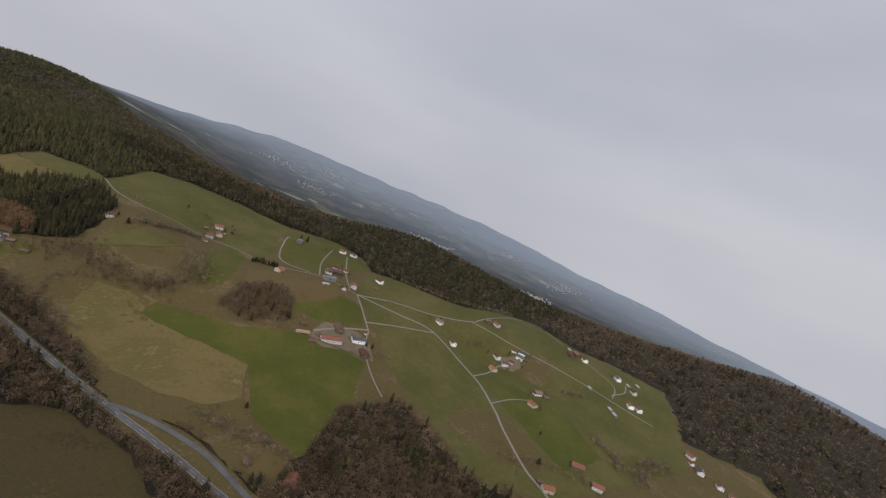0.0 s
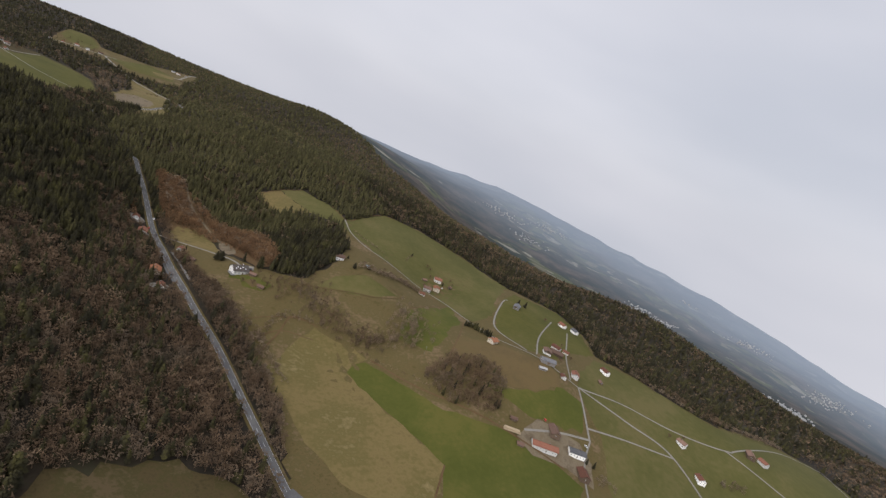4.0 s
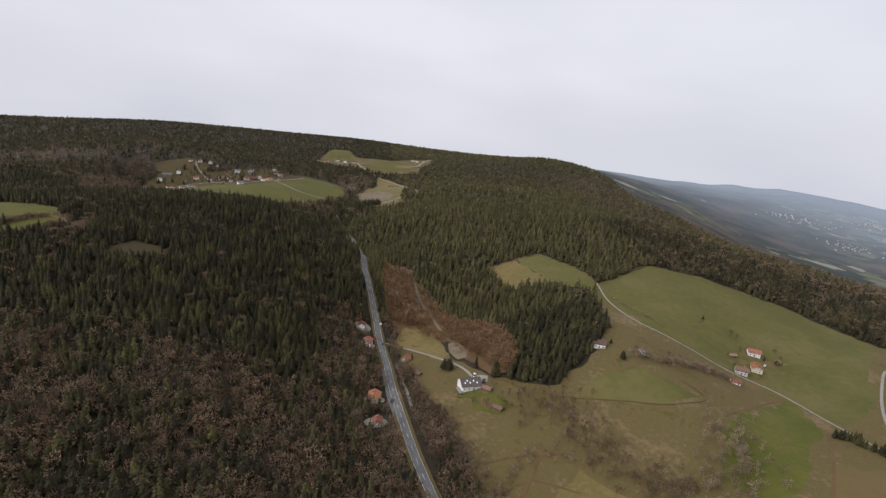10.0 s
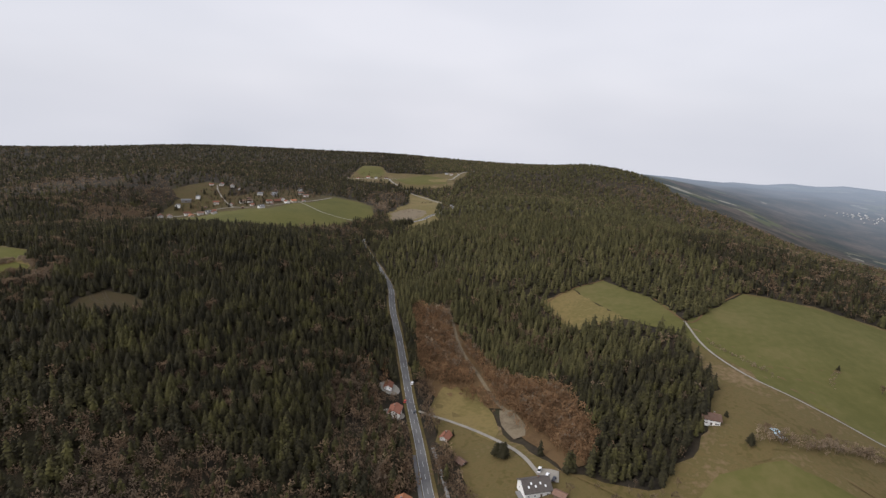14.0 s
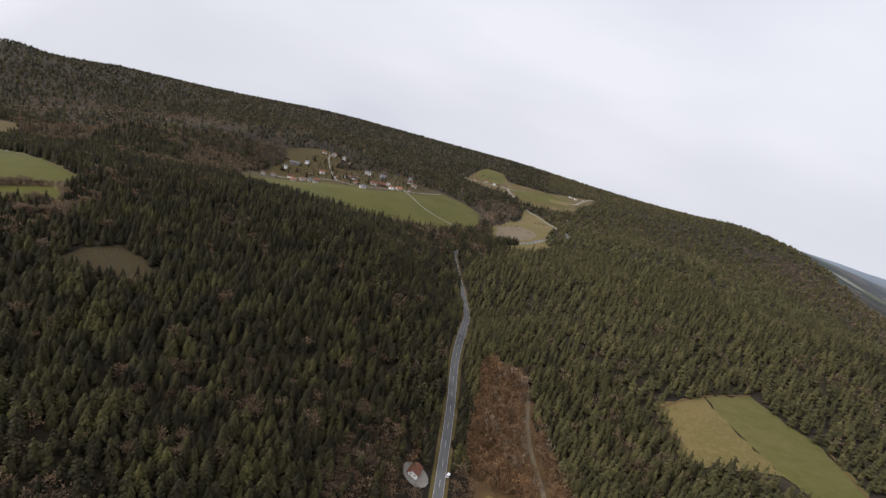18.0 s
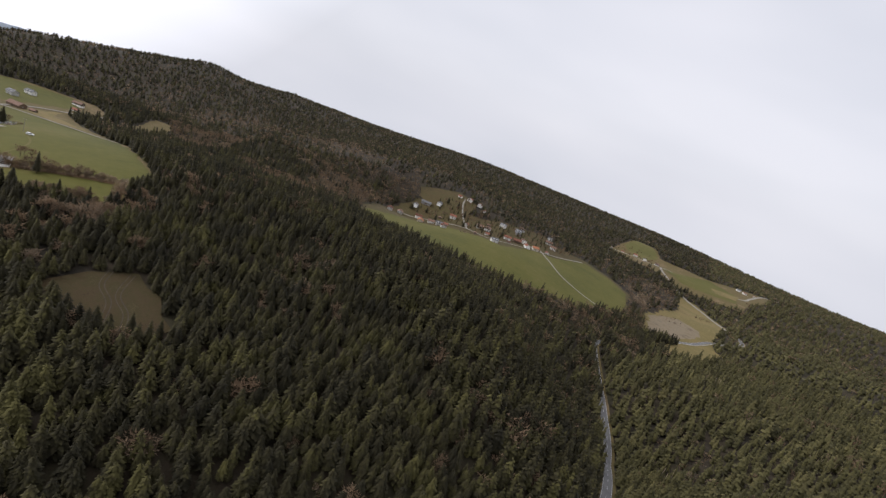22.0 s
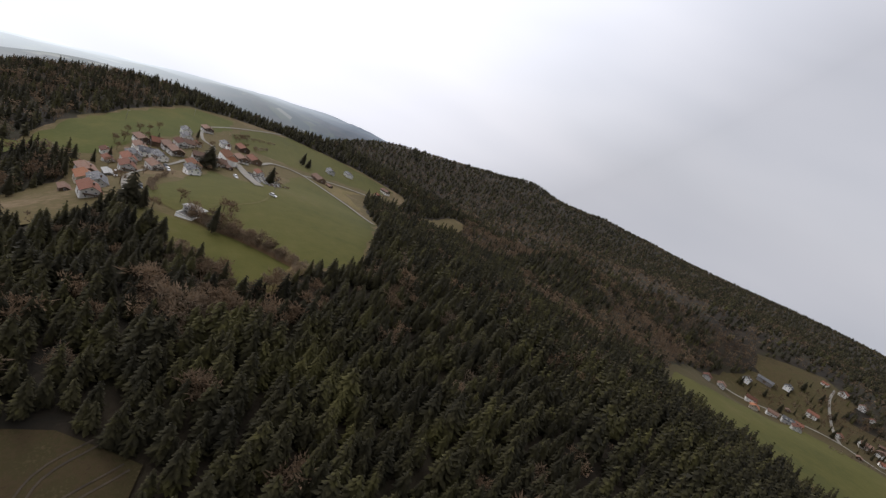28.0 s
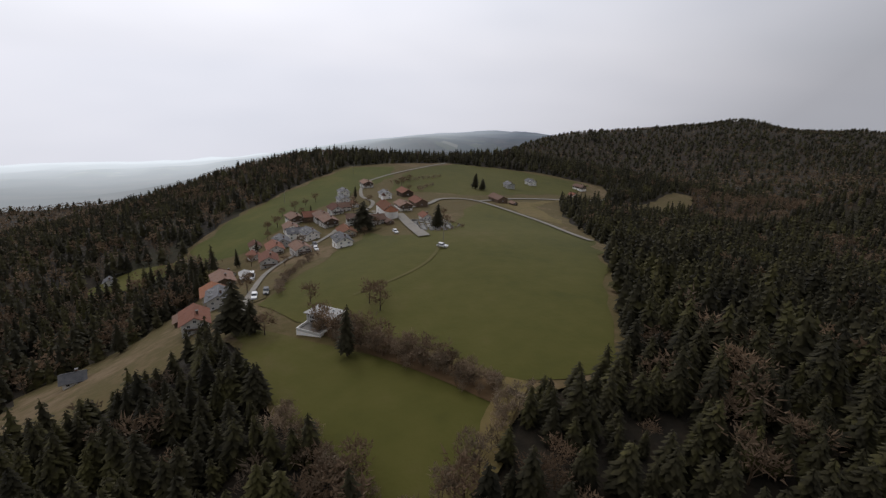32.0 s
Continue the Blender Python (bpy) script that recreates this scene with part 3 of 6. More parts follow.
# ---- what grows where ----
OPEN_VALLEY = [(45, -154), (69, -31), (48, 87), (28, 150), (14, 211), (4, 262), (9, 280), (38, 262), (54, 218), (81, 165), (101, 153), (129, 144), (169, 179),
               (211, 235), (220, 302), (240, 332), (335, 405), (407, 377), (476, 322), (517, 239), (606, 195), (570, 100), (523, 37), (570, 7), (602, -45),
               (634, -93), (744, -112), (807, -164), (762, -266), (805, -334), (828, -427), (726, -460), (659, -474), (670, -516), (707, -583), (604, -635), (456, -520), (366, -456), (302, -398),
               (270, -346), (264, -310), (293, -262), (301, -208), (226, -194), (152, -226), (109, -238), (94, -210), (93, -172), (81, -142)]
OPEN_FIELD = [(124, 420), (211, 473), (237, 405), (240, 332), (219, 315), (180, 363), (142, 357)]
OPEN_VILLAGE = [(-502, 187), (-519, 196), (-587, 199), (-672, 225), (-762, 263), (-828, 372), (-791, 459), (-754, 528), (-728, 524), (-683, 500), (-646, 445),
                (-579, 423), (-470, 402), (-403, 376), (-366, 362), (-342, 353), (-339, 334), (-325, 322), (-315, 315), (-314, 305), (-327, 296), (-341, 286), (-361, 276), (-380, 266), (-386, 258), (-367, 253),
                (-358, 239), (-366, 211), (-400, 197), (-421, 226), (-439, 233), (-463, 231), (-493, 225), (-503, 211)]
OPEN_CLEARING = [(-259, 257), (-257, 274), (-248, 290), (-230, 290), (-210, 283), (-208, 271), (-225, 262), (-242, 256)]
OPEN_SETTLEMENT = [(-388, 620), (-430, 690), (-475, 790), (-492, 880), (-484, 940), (-445, 955), (-405, 965), (-372, 985), (-360, 1015), (-335, 1050), (-300, 1125), (-268, 1085), (-215, 1128), (-155, 1118),
                   (-110, 1062), (-96, 920), (-129, 850), (-148, 795), (-178, 772), (-202, 746), (-268, 682), (-315, 640), (-360, 605)]
OPEN_STRIP = [(-515, 965), (-470, 1040), (-416, 1020), (-400, 950), (-435, 920), (-494, 935)]
OPEN_CUTTING = [(-77, 975), (-60, 1061), (-34, 1180), (-38, 1370), (-1, 1362), (52, 1215), (34, 1077), (26, 1008), (42, 930), (10, 850), (-18, 828), (-60, 842)]
OPEN_UPLAND = [(-245, 1550), (-235, 1690), (-215, 1782), (-150, 1782), (-122, 1700), (13, 1712), (110, 1800), (175, 1850), (160, 1740), (112, 1600), (92, 1465), (-45, 1435), (-110, 1480), (-190, 1500)]
OPEN_HILLSIDE = [(-663, 489), (-703, 548), (-771, 616), (-759, 634), (-697, 590), (-652, 526)]
OPENS = [OPEN_VALLEY, OPEN_FIELD, OPEN_VILLAGE, OPEN_CLEARING, OPEN_SETTLEMENT, OPEN_CUTTING, OPEN_UPLAND, OPEN_HILLSIDE]
GULLY = [(-13, 403), (25, 405), (40, 355), (62, 303), (106, 262), (111, 187), (95, 169), (81, 167), (65, 212), (59, 254), (38, 262), (11, 276), (-7, 314)]
WEST_MEADOW = [(-71, -101), (-7, -88), (31, -117), (46, -169), (39, -211), (-47, -280), (-130, -224)]
OPEN_FORK = [(56, -106), (71, -122), (88, -160), (94, -196), (95, -328), (78, -328), (67, -192), (57, -144)]
OPEN_GLADE = [(-523, 177), (-504, 162), (-488, 168), (-494, 198), (-519, 203)]
OPEN_TURNING = [(38, 264), (50, 262), (72, 255), (80, 200), (66, 185), (50, 205), (40, 235)]
OPENS += [OPEN_TURNING, OPEN_GLADE, WEST_MEADOW, OPEN_STRIP, OPEN_FORK]
MAIN_ROAD = [(90, -504), (82, -328), (73, -215), (64, -158), (54, -111), (44, -48), (30, 29), (14, 91), (3, 159), (-4, 221), (-12, 278), (-22, 335), (-32, 386), (-37, 450), (-43, 525), (-58, 579), (-71, 617), (-86, 665), (-97, 705), (-98, 722), (-84, 765), (-58, 850), (-24, 915), (0, 955), (22, 1005), (46, 1025), (68, 1060), (68, 1110), (52, 1170)]

# ---- roads ----
road = ribbon("road", MAIN_ROAD, 6.3, M_ASPHALT, 0.40, 6.0, label="grey asphalt country road with white markings", category="road")
ribbon("verge", MAIN_ROAD, 11.0, M_ROUGH, 0.06, 6.0, label="rough grass verges along the road", category="verge")
ribbon("edge_line", MAIN_ROAD, 0.14, M_PAINT, 0.44, 6.0, -2.85, parent=road, label="white edge line")
ribbon("edge_line", MAIN_ROAD, 0.14, M_PAINT, 0.44, 6.0, 2.85, parent=road, label="white edge line")
ribbon("centre_dashes", MAIN_ROAD, 0.16, M_PAINT, 0.44, 6.0, 0.0, parent=road, label="dashed white centre line", spans=(2, 5, 8))

# ---- trees, as stuff ----
PATH_LINE = np.array([(-144, -443), (-84, -345), (-19, -253), (-16, -142), (-4, -30), (-24, 100), (-88, 208), (-163, 282), (-262, 305)], float)


def to_path(x, y):
    best = np.full(x.shape, 1e9)
    for a, b in zip(PATH_LINE, PATH_LINE[1:]):
        d = b - a
        s = np.clip(((x - a[0]) * d[0] + (y - a[1]) * d[1]) / (d @ d), 0, 1)
        best = np.minimum(best, np.hypot(x - a[0] - s * d[0], y - a[1] - s * d[1]))
    return best


def to_line(pts, x, y):
    best = np.full(x.shape, 1e9)
    p = np.array(pts, float)
    for a, b in zip(p, p[1:]):
        d = b - a
        s = np.clip(((x - a[0]) * d[0] + (y - a[1]) * d[1]) / (d @ d), 0, 1)
        best = np.minimum(best, np.hypot(x - a[0] - s * d[0], y - a[1] - s * d[1]))
    return best


def spruce_shape(rnd, fronds, sides=6):
    """One spruce a metre high: drooping fronds all round a dense narrow core, and a bare foot."""
    v, f = [(0, 0, 0.97)], []
    for j in range(sides):
        a, r = 6.283 * j / sides, rnd.uniform(0.075, 0.12)
        v.append((r * math.cos(a), r * math.sin(a), rnd.uniform(0.1, 0.2)))
    f += [(0, 1 + j, 1 + (j + 1) % sides) for j in range(sides)]
    turn = rnd.uniform(0, 6.28)
    lop = rnd.uniform(0, 6.28)
    for k in range(fronds):
        u = (k + rnd.uniform(0, 0.8)) / fronds
        h = 0.985 - 0.87 * u ** 0.75
        a = turn + 2.4 * k + rnd.normal(0, 0.25)
        r = (0.016 + 0.165 * (1 - h) ** 0.72) * rnd.uniform(0.72, 1.18) * (1 + 0.12 * math.cos(a - lop))
        if h < 0.3:
            r *= 0.6 + 1.2 * h
        c, s = math.cos(a), math.sin(a)
        w = (0.014 + 0.27 * r) * rnd.uniform(0.8, 1.2) * math.sqrt(40 / fronds)
        top, mid, tip = h + 0.035 + 0.2 * r, h + 0.01 - 0.12 * r, h - 0.42 * r
        o = len(v)
        v += [(0.1 * r * c, 0.1 * r * s, top), (0.62 * r * c - w * s, 0.62 * r * s + w * c, mid - 0.012), (r * c, r * s, tip), (0.62 * r * c + w * s, 0.62 * r * s - w * c, mid - 0.012)]
        f += [(o, o + 1, o + 2), (o, o + 2, o + 3)]
    o = len(v)
    for h, r in ((0.0, 0.012), (0.35, 0.007)):
        v += [(r * math.cos(2.1 * j), r * math.sin(2.1 * j), h) for j in range(3)]
    for j in range(3):
        k = (j + 1) % 3
        f += [(o + j, o + k, o + 3 + k), (o + j, o + 3 + k, o + 3 + j)]
    return np.array(v), np.array(f)


def bare_shape(rnd, limbs, twigs, wide=0.24):
    """One leafless tree a metre high: a stem, limbs, and clouds of short fine twigs at their ends."""
    v, f = [], []

    def sliver(a, b, w):
        a, b = np.array(a), np.array(b)
        side = np.cross(b - a, rnd.normal(0, 1, 3))
        side = side / (np.linalg.norm(side) + 1e-9) * w
        o = len(v)
        v.extend([a - side, a + side, b])
        f.append((o, o + 1, o + 2))

    for j in range(3):
        a = 2.1 * j
        o = len(v)
        v.extend([(0.016 * math.cos(a), 0.016 * math.sin(a), 0), (0.016 * math.cos(a + 2.1), 0.016 * math.sin(a + 2.1), 0), (0, 0, 0.8)])
        f.append((o, o + 1, o + 2))
    ends = [(np.array((0, 0, 0.7)), 0.23)]
    turn = rnd.uniform(0, 6.28)
    for j in range(limbs):
        a, h = turn + 6.283 * j / limbs + rnd.normal(0, 0.3), rnd.uniform(0.1, 0.36)
        r = wide * rnd.uniform(0.5, 0.8)
        e = np.array((r * math.cos(a), r * math.sin(a), rnd.uniform(0.33, 0.78)))
        sliver((0, 0, h), e, 0.009)
        ends.append((e, rnd.uniform(0.14, 0.2)))
    for j in range(twigs):
        mid, size = ends[j % len(ends)]
        d = rnd.normal(0, 1, 3)
        d /= np.linalg.norm(d)
        d[2] = d[2] * 0.85 + 0.15
        a = mid + d * size * rnd.uniform(0.1, 0.9)
        b = a + (d * 0.5 + rnd.normal(0, 0.35, 3) + (0, 0, 0.5)) * rnd.uniform(0.06, 0.12)
        sliver(a, b, 0.245 / math.sqrt(twigs) * rnd.uniform(0.7, 1.4))
    return np.array(v), np.array(f)


def woods(name, shapes, x, y, height, girth, material, rnd, label, category="forest", sink=0.8):
    """Many trees of one kind as one object."""
    z = land(x, y) - sink
    pick = rnd.randint(0, len(shapes), len(x))
    turn = rnd.uniform(0, 6.283, len(x))
    shade = np.clip(rnd.normal(0.42, 0.24, len(x)), 0, 1)
    vs, ts, cs, base = [], [], [], 0
    for k, (v, f) in enumerate(shapes):
        m = np.where(pick == k)[0]
        if not len(m):
            continue
        c, s = np.cos(turn[m])[:, None], np.sin(turn[m])[:, None]
        w = (height[m] * girth[m])[:, None]
        px = x[m][:, None] + (v[None, :, 0] * c - v[None, :, 1] * s) * w
        py = y[m][:, None] + (v[None, :, 0] * s + v[None, :, 1] * c) * w
        pz = z[m][:, None] + v[None, :, 2] * height[m][:, None]
        vs.append(np.stack([px, py, pz], -1).reshape(-1, 3))
        ts.append((f[None] + (base + np.arange(len(m)) * len(v))[:, None, None]).reshape(-1, 3))
        cs.append(np.repeat(shade[m], len(v)))
        base += len(m) * len(v)
    ob = new(name, fast_mesh(name, np.vstack(vs), np.vstack(ts), material, np.concatenate(cs)))
    return tagged(ob, label, category, kind="stuff")


def grid_places(x0, x1, y0, y1, cell, rnd, jitter=0.52):
    a, b = np.meshgrid(np.arange(x0, x1, cell), np.arange(y0, y1, cell))
    a[1::2] += cell / 2
    a = a + rnd.uniform(-jitter, jitter, a.shape) * cell
    b = b + rnd.uniform(-jitter, jitter, b.shape) * cell
    return a.ravel(), b.ravel()


def wooded(x, y):
    ok = np.ones(x.shape, bool)
    for poly in OPENS:
        ok &= ~inside(poly, x, y)
    ok &= to_line(MAIN_ROAD, x, y) > np.where(y > 712, 3.6, np.where(y > 300, 6.0, 7.5))
    for hx, hy in ((-22, 253), (-13, 154), (-29, 282), (-10, 121), (15, 223)):
        ok &= np.hypot(x - hx, y - hy) > 11
    az = np.degrees(np.arctan2(x + 50, y - 200))
    ok &= np.hypot(x + 50, y - 200) < np.interp(az, BACK_AZ, BACK_IN) + 60
    return ok & ~inside(GULLY, x, y)


def leafless_share(x, y):
    s = np.full(x.shape, 0.04)
    s = np.where((x < 10) & (y < 165), 0.54, s)
    s = np.where((x < 10) & (y < 290) & (to_line(MAIN_ROAD, x, y) < 60), 0.6, s)
    s = np.where((x > -12) & (y < 296) & (x < 62) & (to_line(MAIN_ROAD, x, y) < 60), 0.97, s)
    s = np.where((x > 2) & (y < 120) & (x < 138), 0.95, s)
    s = np.where(inside(GULLY, x, y), 1.0, s)
    s = np.where((x > 360) & (y < 620), 0.3, s)
    s = np.where((y > 690) & (x < -60), 0.34, s)
    s = np.where((x > 600) & (y > 420) & (y < 1700), 0.55, s)
    s = np.where((y > 1150) & (x < 600), 0.22, s)
    s = np.where((x > -135) & (x < -45) & (y > 985) & (y < 1330), 0.75, s)
    s = np.where((y < 222) & (x < -315), 0.14, s)
    s = np.where((y < 248) & (y > -60) & (x < -400), np.where(y > 120, 0.3, 0.2), s)
    s = np.where((x > -327) & (x < -288) & (y > 280) & (y < 333), 0.25, s)
    s = np.where(y < -150, 0.85, s)
    return np.clip(s + (0.1 + 0.1 * (s > 0.3)) * rolling(x, y, 150, 3) + 0.12 * (s > 0.4) * rolling(x, y, 45, 6), 0.01, 0.98)


def brown_stand(x, y):
    """Stands of paler broadleaf trees on the slope between the village and the hamlet."""
    zone = inside([(-381, 555), (-469, 535), (-697, 590), (-1152, 797), (-1208, 1043), (-925, 1162), (-645, 1112), (-501, 958)], x, y)
    return zone & (rolling(x, y, 190, 14) + 0.5 * rolling(x, y, 60, 15) > 0.12)


rnd = np.random.RandomState(5)
fine_spruce = [spruce_shape(rnd, 104, 7) for _ in range(8)]
main_spruce = [spruce_shape(rnd, 30) for _ in range(8)]
mid_spruce = [spruce_shape(rnd, 13, 5) for _ in range(6)]
low_spruce = [spruce_shape(rnd, 6, 4) for _ in range(4)]
fine_bare = [bare_shape(rnd, 7, 300) for _ in range(6)]
main_bare = [bare_shape(rnd, 5, 66) for _ in range(7)]
mid_bare = [bare_shape(rnd, 4, 36, 0.26) for _ in range(5)]
low_bare = [bare_shape(rnd, 2, 10, 0.26) for _ in range(4)]
LANDING = [(-148, 271), (-210, 299), (-287, 310)]
BACKWOODS = [[(-109, -224), (-250, 51), (-393, 163), (-629, -34), (-1336, -651), (-1369, -1998), (-299, -2070), (-196, -509)], [(-167, -508), (395, -671), (1364, -993), (1448, -2558), (-299, -2566)]]
BANDS = [(0, 120, 4.4, fine_spruce, fine_bare, "below the hill village"), (0, 280, 4.8, main_spruce, main_bare, "below the flight"), (280, 700, 6.6, mid_spruce, mid_bare, "on the slopes"),
         (700, 1500, 11.5, low_spruce, low_bare, "on the hills"), (1500, 2900, 16.5, low_spruce, low_bare, "on the distant ridges"), (0, 700, 13.0, low_spruce, low_bare, "in the backwoods")]
for band, (near, far, cell, sp, ba, words) in enumerate(BANDS):
    reach = max(far, 260)
    tx, ty = grid_places(-275 - reach, 100 + reach, -374 - min(reach, 900), 330 + reach, cell, rnd)
    d, e = to_path(tx, ty), to_line(LANDING, tx, ty)
    back = inside(BACKWOODS[0], tx, ty) | inside(BACKWOODS[1], tx, ty)
    ok = (e < 95 if band == 0 else (d >= near) & (d < far) & (e >= 95)) & wooded(tx, ty) & (back if band == 5 else ~back if band < 3 else True)
    tx, ty = tx[ok], ty[ok]
    bare = rnd.uniform(0, 1, len(tx)) < leafless_share(tx, ty)
    pale = brown_stand(tx, ty) & (rnd.uniform(0, 1, len(tx)) < 0.8)
    bare |= pale
    size = (1.3, 1.08, 1.15, 1.7, 2.4, 2.1)[band]
    small = np.interp(tx, [-330, -120], [0.84, 1.0])
    h = small * (rnd.normal(12.6, 2.2, len(tx)).clip(6, 19) + 1.8 * rolling(tx, ty, 60, 8)) * (0.87, 1.0, 1.0, 1.0, 0.95, 1.05)[band]
    # east of the road: pines, with the sun on the slope put into their colour
    east = ~bare & (tx > np.interp(ty, [262, 387, 607, 698, 904], [20, -25, -77, -63, 10])) & (ty > 280) & ((tx < 350) | (ty > 640))
    dark = ~bare & ~east
    if dark.any():
        woods("spruce_forest", sp, tx[dark], ty[dark], h[dark], rnd.uniform(1.2, 1.75, dark.sum()) * size, M_SPRUCE, rnd, "dense dark green spruce forest " + words)
    if east.any():
        woods("pine_forest", sp, tx[east], ty[east], h[east], rnd.uniform(1.2, 1.7, east.sum()) * size, M_PINE_SUNNY, rnd, "olive-green pine and spruce forest, lightened as if sunlit, " + words)
    if pale.sum() > 9:
        woods("leafless_woods", ba, tx[pale], ty[pale], h[pale] * 0.88, rnd.uniform(1.2, 1.6, pale.sum()) * size, M_BARE, rnd, "pale brown stands of leafless trees " + words)
        bare &= ~pale
    woods("leafless_woods", ba, tx[bare], ty[bare], h[bare] * 0.88, rnd.uniform(1.05, 1.45, bare.sum()) * size, M_BARE, rnd, "leafless brown broadleaf woods " + words)

for off, lo, hi in ((-4.8, 590, 712), (5.0, 722, 905), (-5.0, 735, 905), (9.0, 722, 905)):
    line = curve_points(MAIN_ROAD, 3.2)
    step = np.gradient(line, axis=0)
    step /= np.linalg.norm(step, axis=1)[:, None]
    line = line + np.c_[step[:, 1], -step[:, 0]] * off + rnd.normal(0, 0.7, line.shape)
    line = line[(line[:, 1] > lo) & (line[:, 1] < hi)]
    woods("roadside_spruces", mid_spruce, line[:, 0], line[:, 1], rnd.normal(14.0, 2.0, len(line)).clip(10, 18), rnd.uniform(1.3, 1.8, len(line)), M_SPRUCE, rnd, "tall dark spruces crowding the road beyond the crest")

# ---- fields and meadows ----
patch("meadow", OPEN_VALLEY, M_ROUGH, 0.10, "wide rough grass pasture, yellow-green and patchy", "meadow", 14, 1, 3.0)
patch("meadow", [(218, 322), (240, 334), (335, 403), (407, 373), (473, 317), (515, 239), (445, 182), (393, 122), (343, 101), (327, 145), (295, 192), (246, 242)], M_MEADOW, 0.20, "smooth green hillside meadow below the wooded ridge", "meadow", 14, 2)
patch("field", [(124, 420), (167, 448), (197, 361), (180, 363), (142, 357)], M_STRAW, 0.20, "pale yellow-green half of a forest field", "field", 12, 3)
patch("field", [(168, 448), (211, 472), (237, 405), (239, 333), (219, 316), (199, 354)], M_MEADOW, 0.20, "green half of a small field enclosed by forest", "field", 12, 4)
patch("crop_field", [(140, 11), (150, 21), (162, 22), (208, -55), (262, -85), (304, -121), (319, -143), (238, -194), (147, -225), (141, -172), (182, -107), (154, -37)], M_CROP, 0.25, "bright green field of young winter crop", "field", 12, 5, 0.6)
patch("straw_field", [(97, 47), (123, 70), (167, 26), (150, 21), (140, 11), (154, -37), (182, -107), (153, -142), (121, -140), (94, -111), (78, -72), (72, -25), (67, 15)], M_STRAW, 0.20, "field of pale withered straw-coloured grass", "field", 12, 6)
patch("meadow", [(244, 101), (332, 142), (318, 95), (233, 22), (205, 45)], M_CROP, 0.20, "small square green meadow beside a stream", "meadow", 12, 7)
patch("fallow_field", [(289, 55), (332, 36), (379, -21), (371, -39), (326, -44), (266, -26), (230, -8)], M_FALLOW, 0.20, "brown fallow field below the lane", "field", 12, 8)
patch("meadow", [(259, -28), (326, -46), (371, -41), (391, -60), (361, -92), (300, -71), (284, -52)], M_CROP, 0.22, "fresh green meadow above the farm", "meadow", 12, 9)
patch("meadow", [(366, 78), (393, 118), (451, 173), (511, 217), (600, 189), (566, 100), (517, 37), (464, 33), (402, 7), (366, 22)], M_GREEN, 0.20, "green meadow inside a curving lane", "meadow", 12, 10)
patch("meadow", [(386, -101), (399, -40), (433, -11), (506, 27), (570, 1), (602, -49), (634, -97), (741, -117), (803, -167), (758, -266), (799, -333), (821, -421), (726, -454), (652, -470), (590, -495), (406, -425), (313, -391), (278, -346), (272, -312), (301, -264), (330, -199), (349, -154)], M_MEADOW, 0.20, "broad green meadows crossed by farm lanes", "meadow", 16, 11)
patch("crop_field", [(376, -379), (425, -288), (472, -231), (513, -257), (508, -339), (453, -404)], M_CROP, 0.30, "green crop strip beside the straight lane", "field", 14, 12, 0.8)
patch("straw_field", [(542, -258), (597, -237), (631, -214), (644, -257), (600, -282), (556, -286)], M_ROUGH, 0.30, "patchy yellow-green grass slope", "field", 14, 13)
patch("meadow", [(163, 148), (204, 153), (236, 123), (203, 113), (168, 120), (135, 129)], M_MEADOW, 0.20, "green paddock beside a curved track", "meadow", 10, 14)
patch("meadow", [(174, 178), (216, 224), (238, 247), (277, 202), (240, 168), (185, 153)], M_ROUGH, 0.22, "rough grass slope beneath the lane", "meadow", 10, 15)
patch("garden", [(61, 145), (79, 143), (90, 128), (77, 118), (61, 126)], M_CROP, 0.24, "small green garden lawn beside the white house", "garden", 6, 16, 0.6)
patch("slope", GULLY, M_LITTER, 0.15, "rust-brown slope of fallen leaves and young bare trees", "slope", 10, 17)
patch("bank", [(6, 262), (8, 270), (16, 292), (38, 291), (50, 256), (52, 223), (46, 211), (22, 240)], M_STRAW, 0.25, "tan grassy bank above the road", "bank", 8, 18)
patch("gravel_yard", [(57, 252), (67, 249), (71, 224), (68, 211), (60, 209), (55, 230)], M_EARTH, 0.30, "pale gravel turning place at the end of a track", "yard", 5, 19, 0.8)
patch("meadow", WEST_MEADOW, M_DULL, 0.15, "dull green-brown meadow at the wood's edge", "meadow", 12, 20, 3.0)
patch("clearing", OPEN_CLEARING, M_CLEARING, 0.15, "rough clearing of withered grass in the forest", "clearing", 7, 21, 1.5)
patch("meadow", OPEN_VILLAGE, M_ROUGH, 0.10, "rough pasture round the hill village", "meadow", 14, 22, 2.0)
patch("meadow", [(-502, 190), (-519, 199), (-587, 203), (-672, 229), (-760, 270), (-769, 315), (-701, 307), (-641, 282), (-578, 262), (-535, 241), (-509, 234), (-503, 212)], M_CROP, 0.20, "long green meadow sloping up to dark woods", "meadow", 14, 23)
patch("meadow", [(-776, 346), (-723, 320), (-689, 311), (-638, 309), (-632, 372), (-666, 423), (-697, 473), (-749, 512), (-782, 454), (-822, 381)], M_GREEN, 0.20, "green upper meadow beyond the village", "meadow", 14, 24)
patch("meadow", [(-405, 267), (-478, 279), (-510, 295), (-476, 322), (-528, 346), (-588, 365), (-599, 375), (-537, 397), (-470, 400), (-403, 374), (-366, 360), (-345, 352), (-344, 330), (-353, 323), (-362, 307), (-369, 297), (-385, 282)], M_GREEN, 0.22, "broad green meadow below the village church", "meadow", 12, 25)
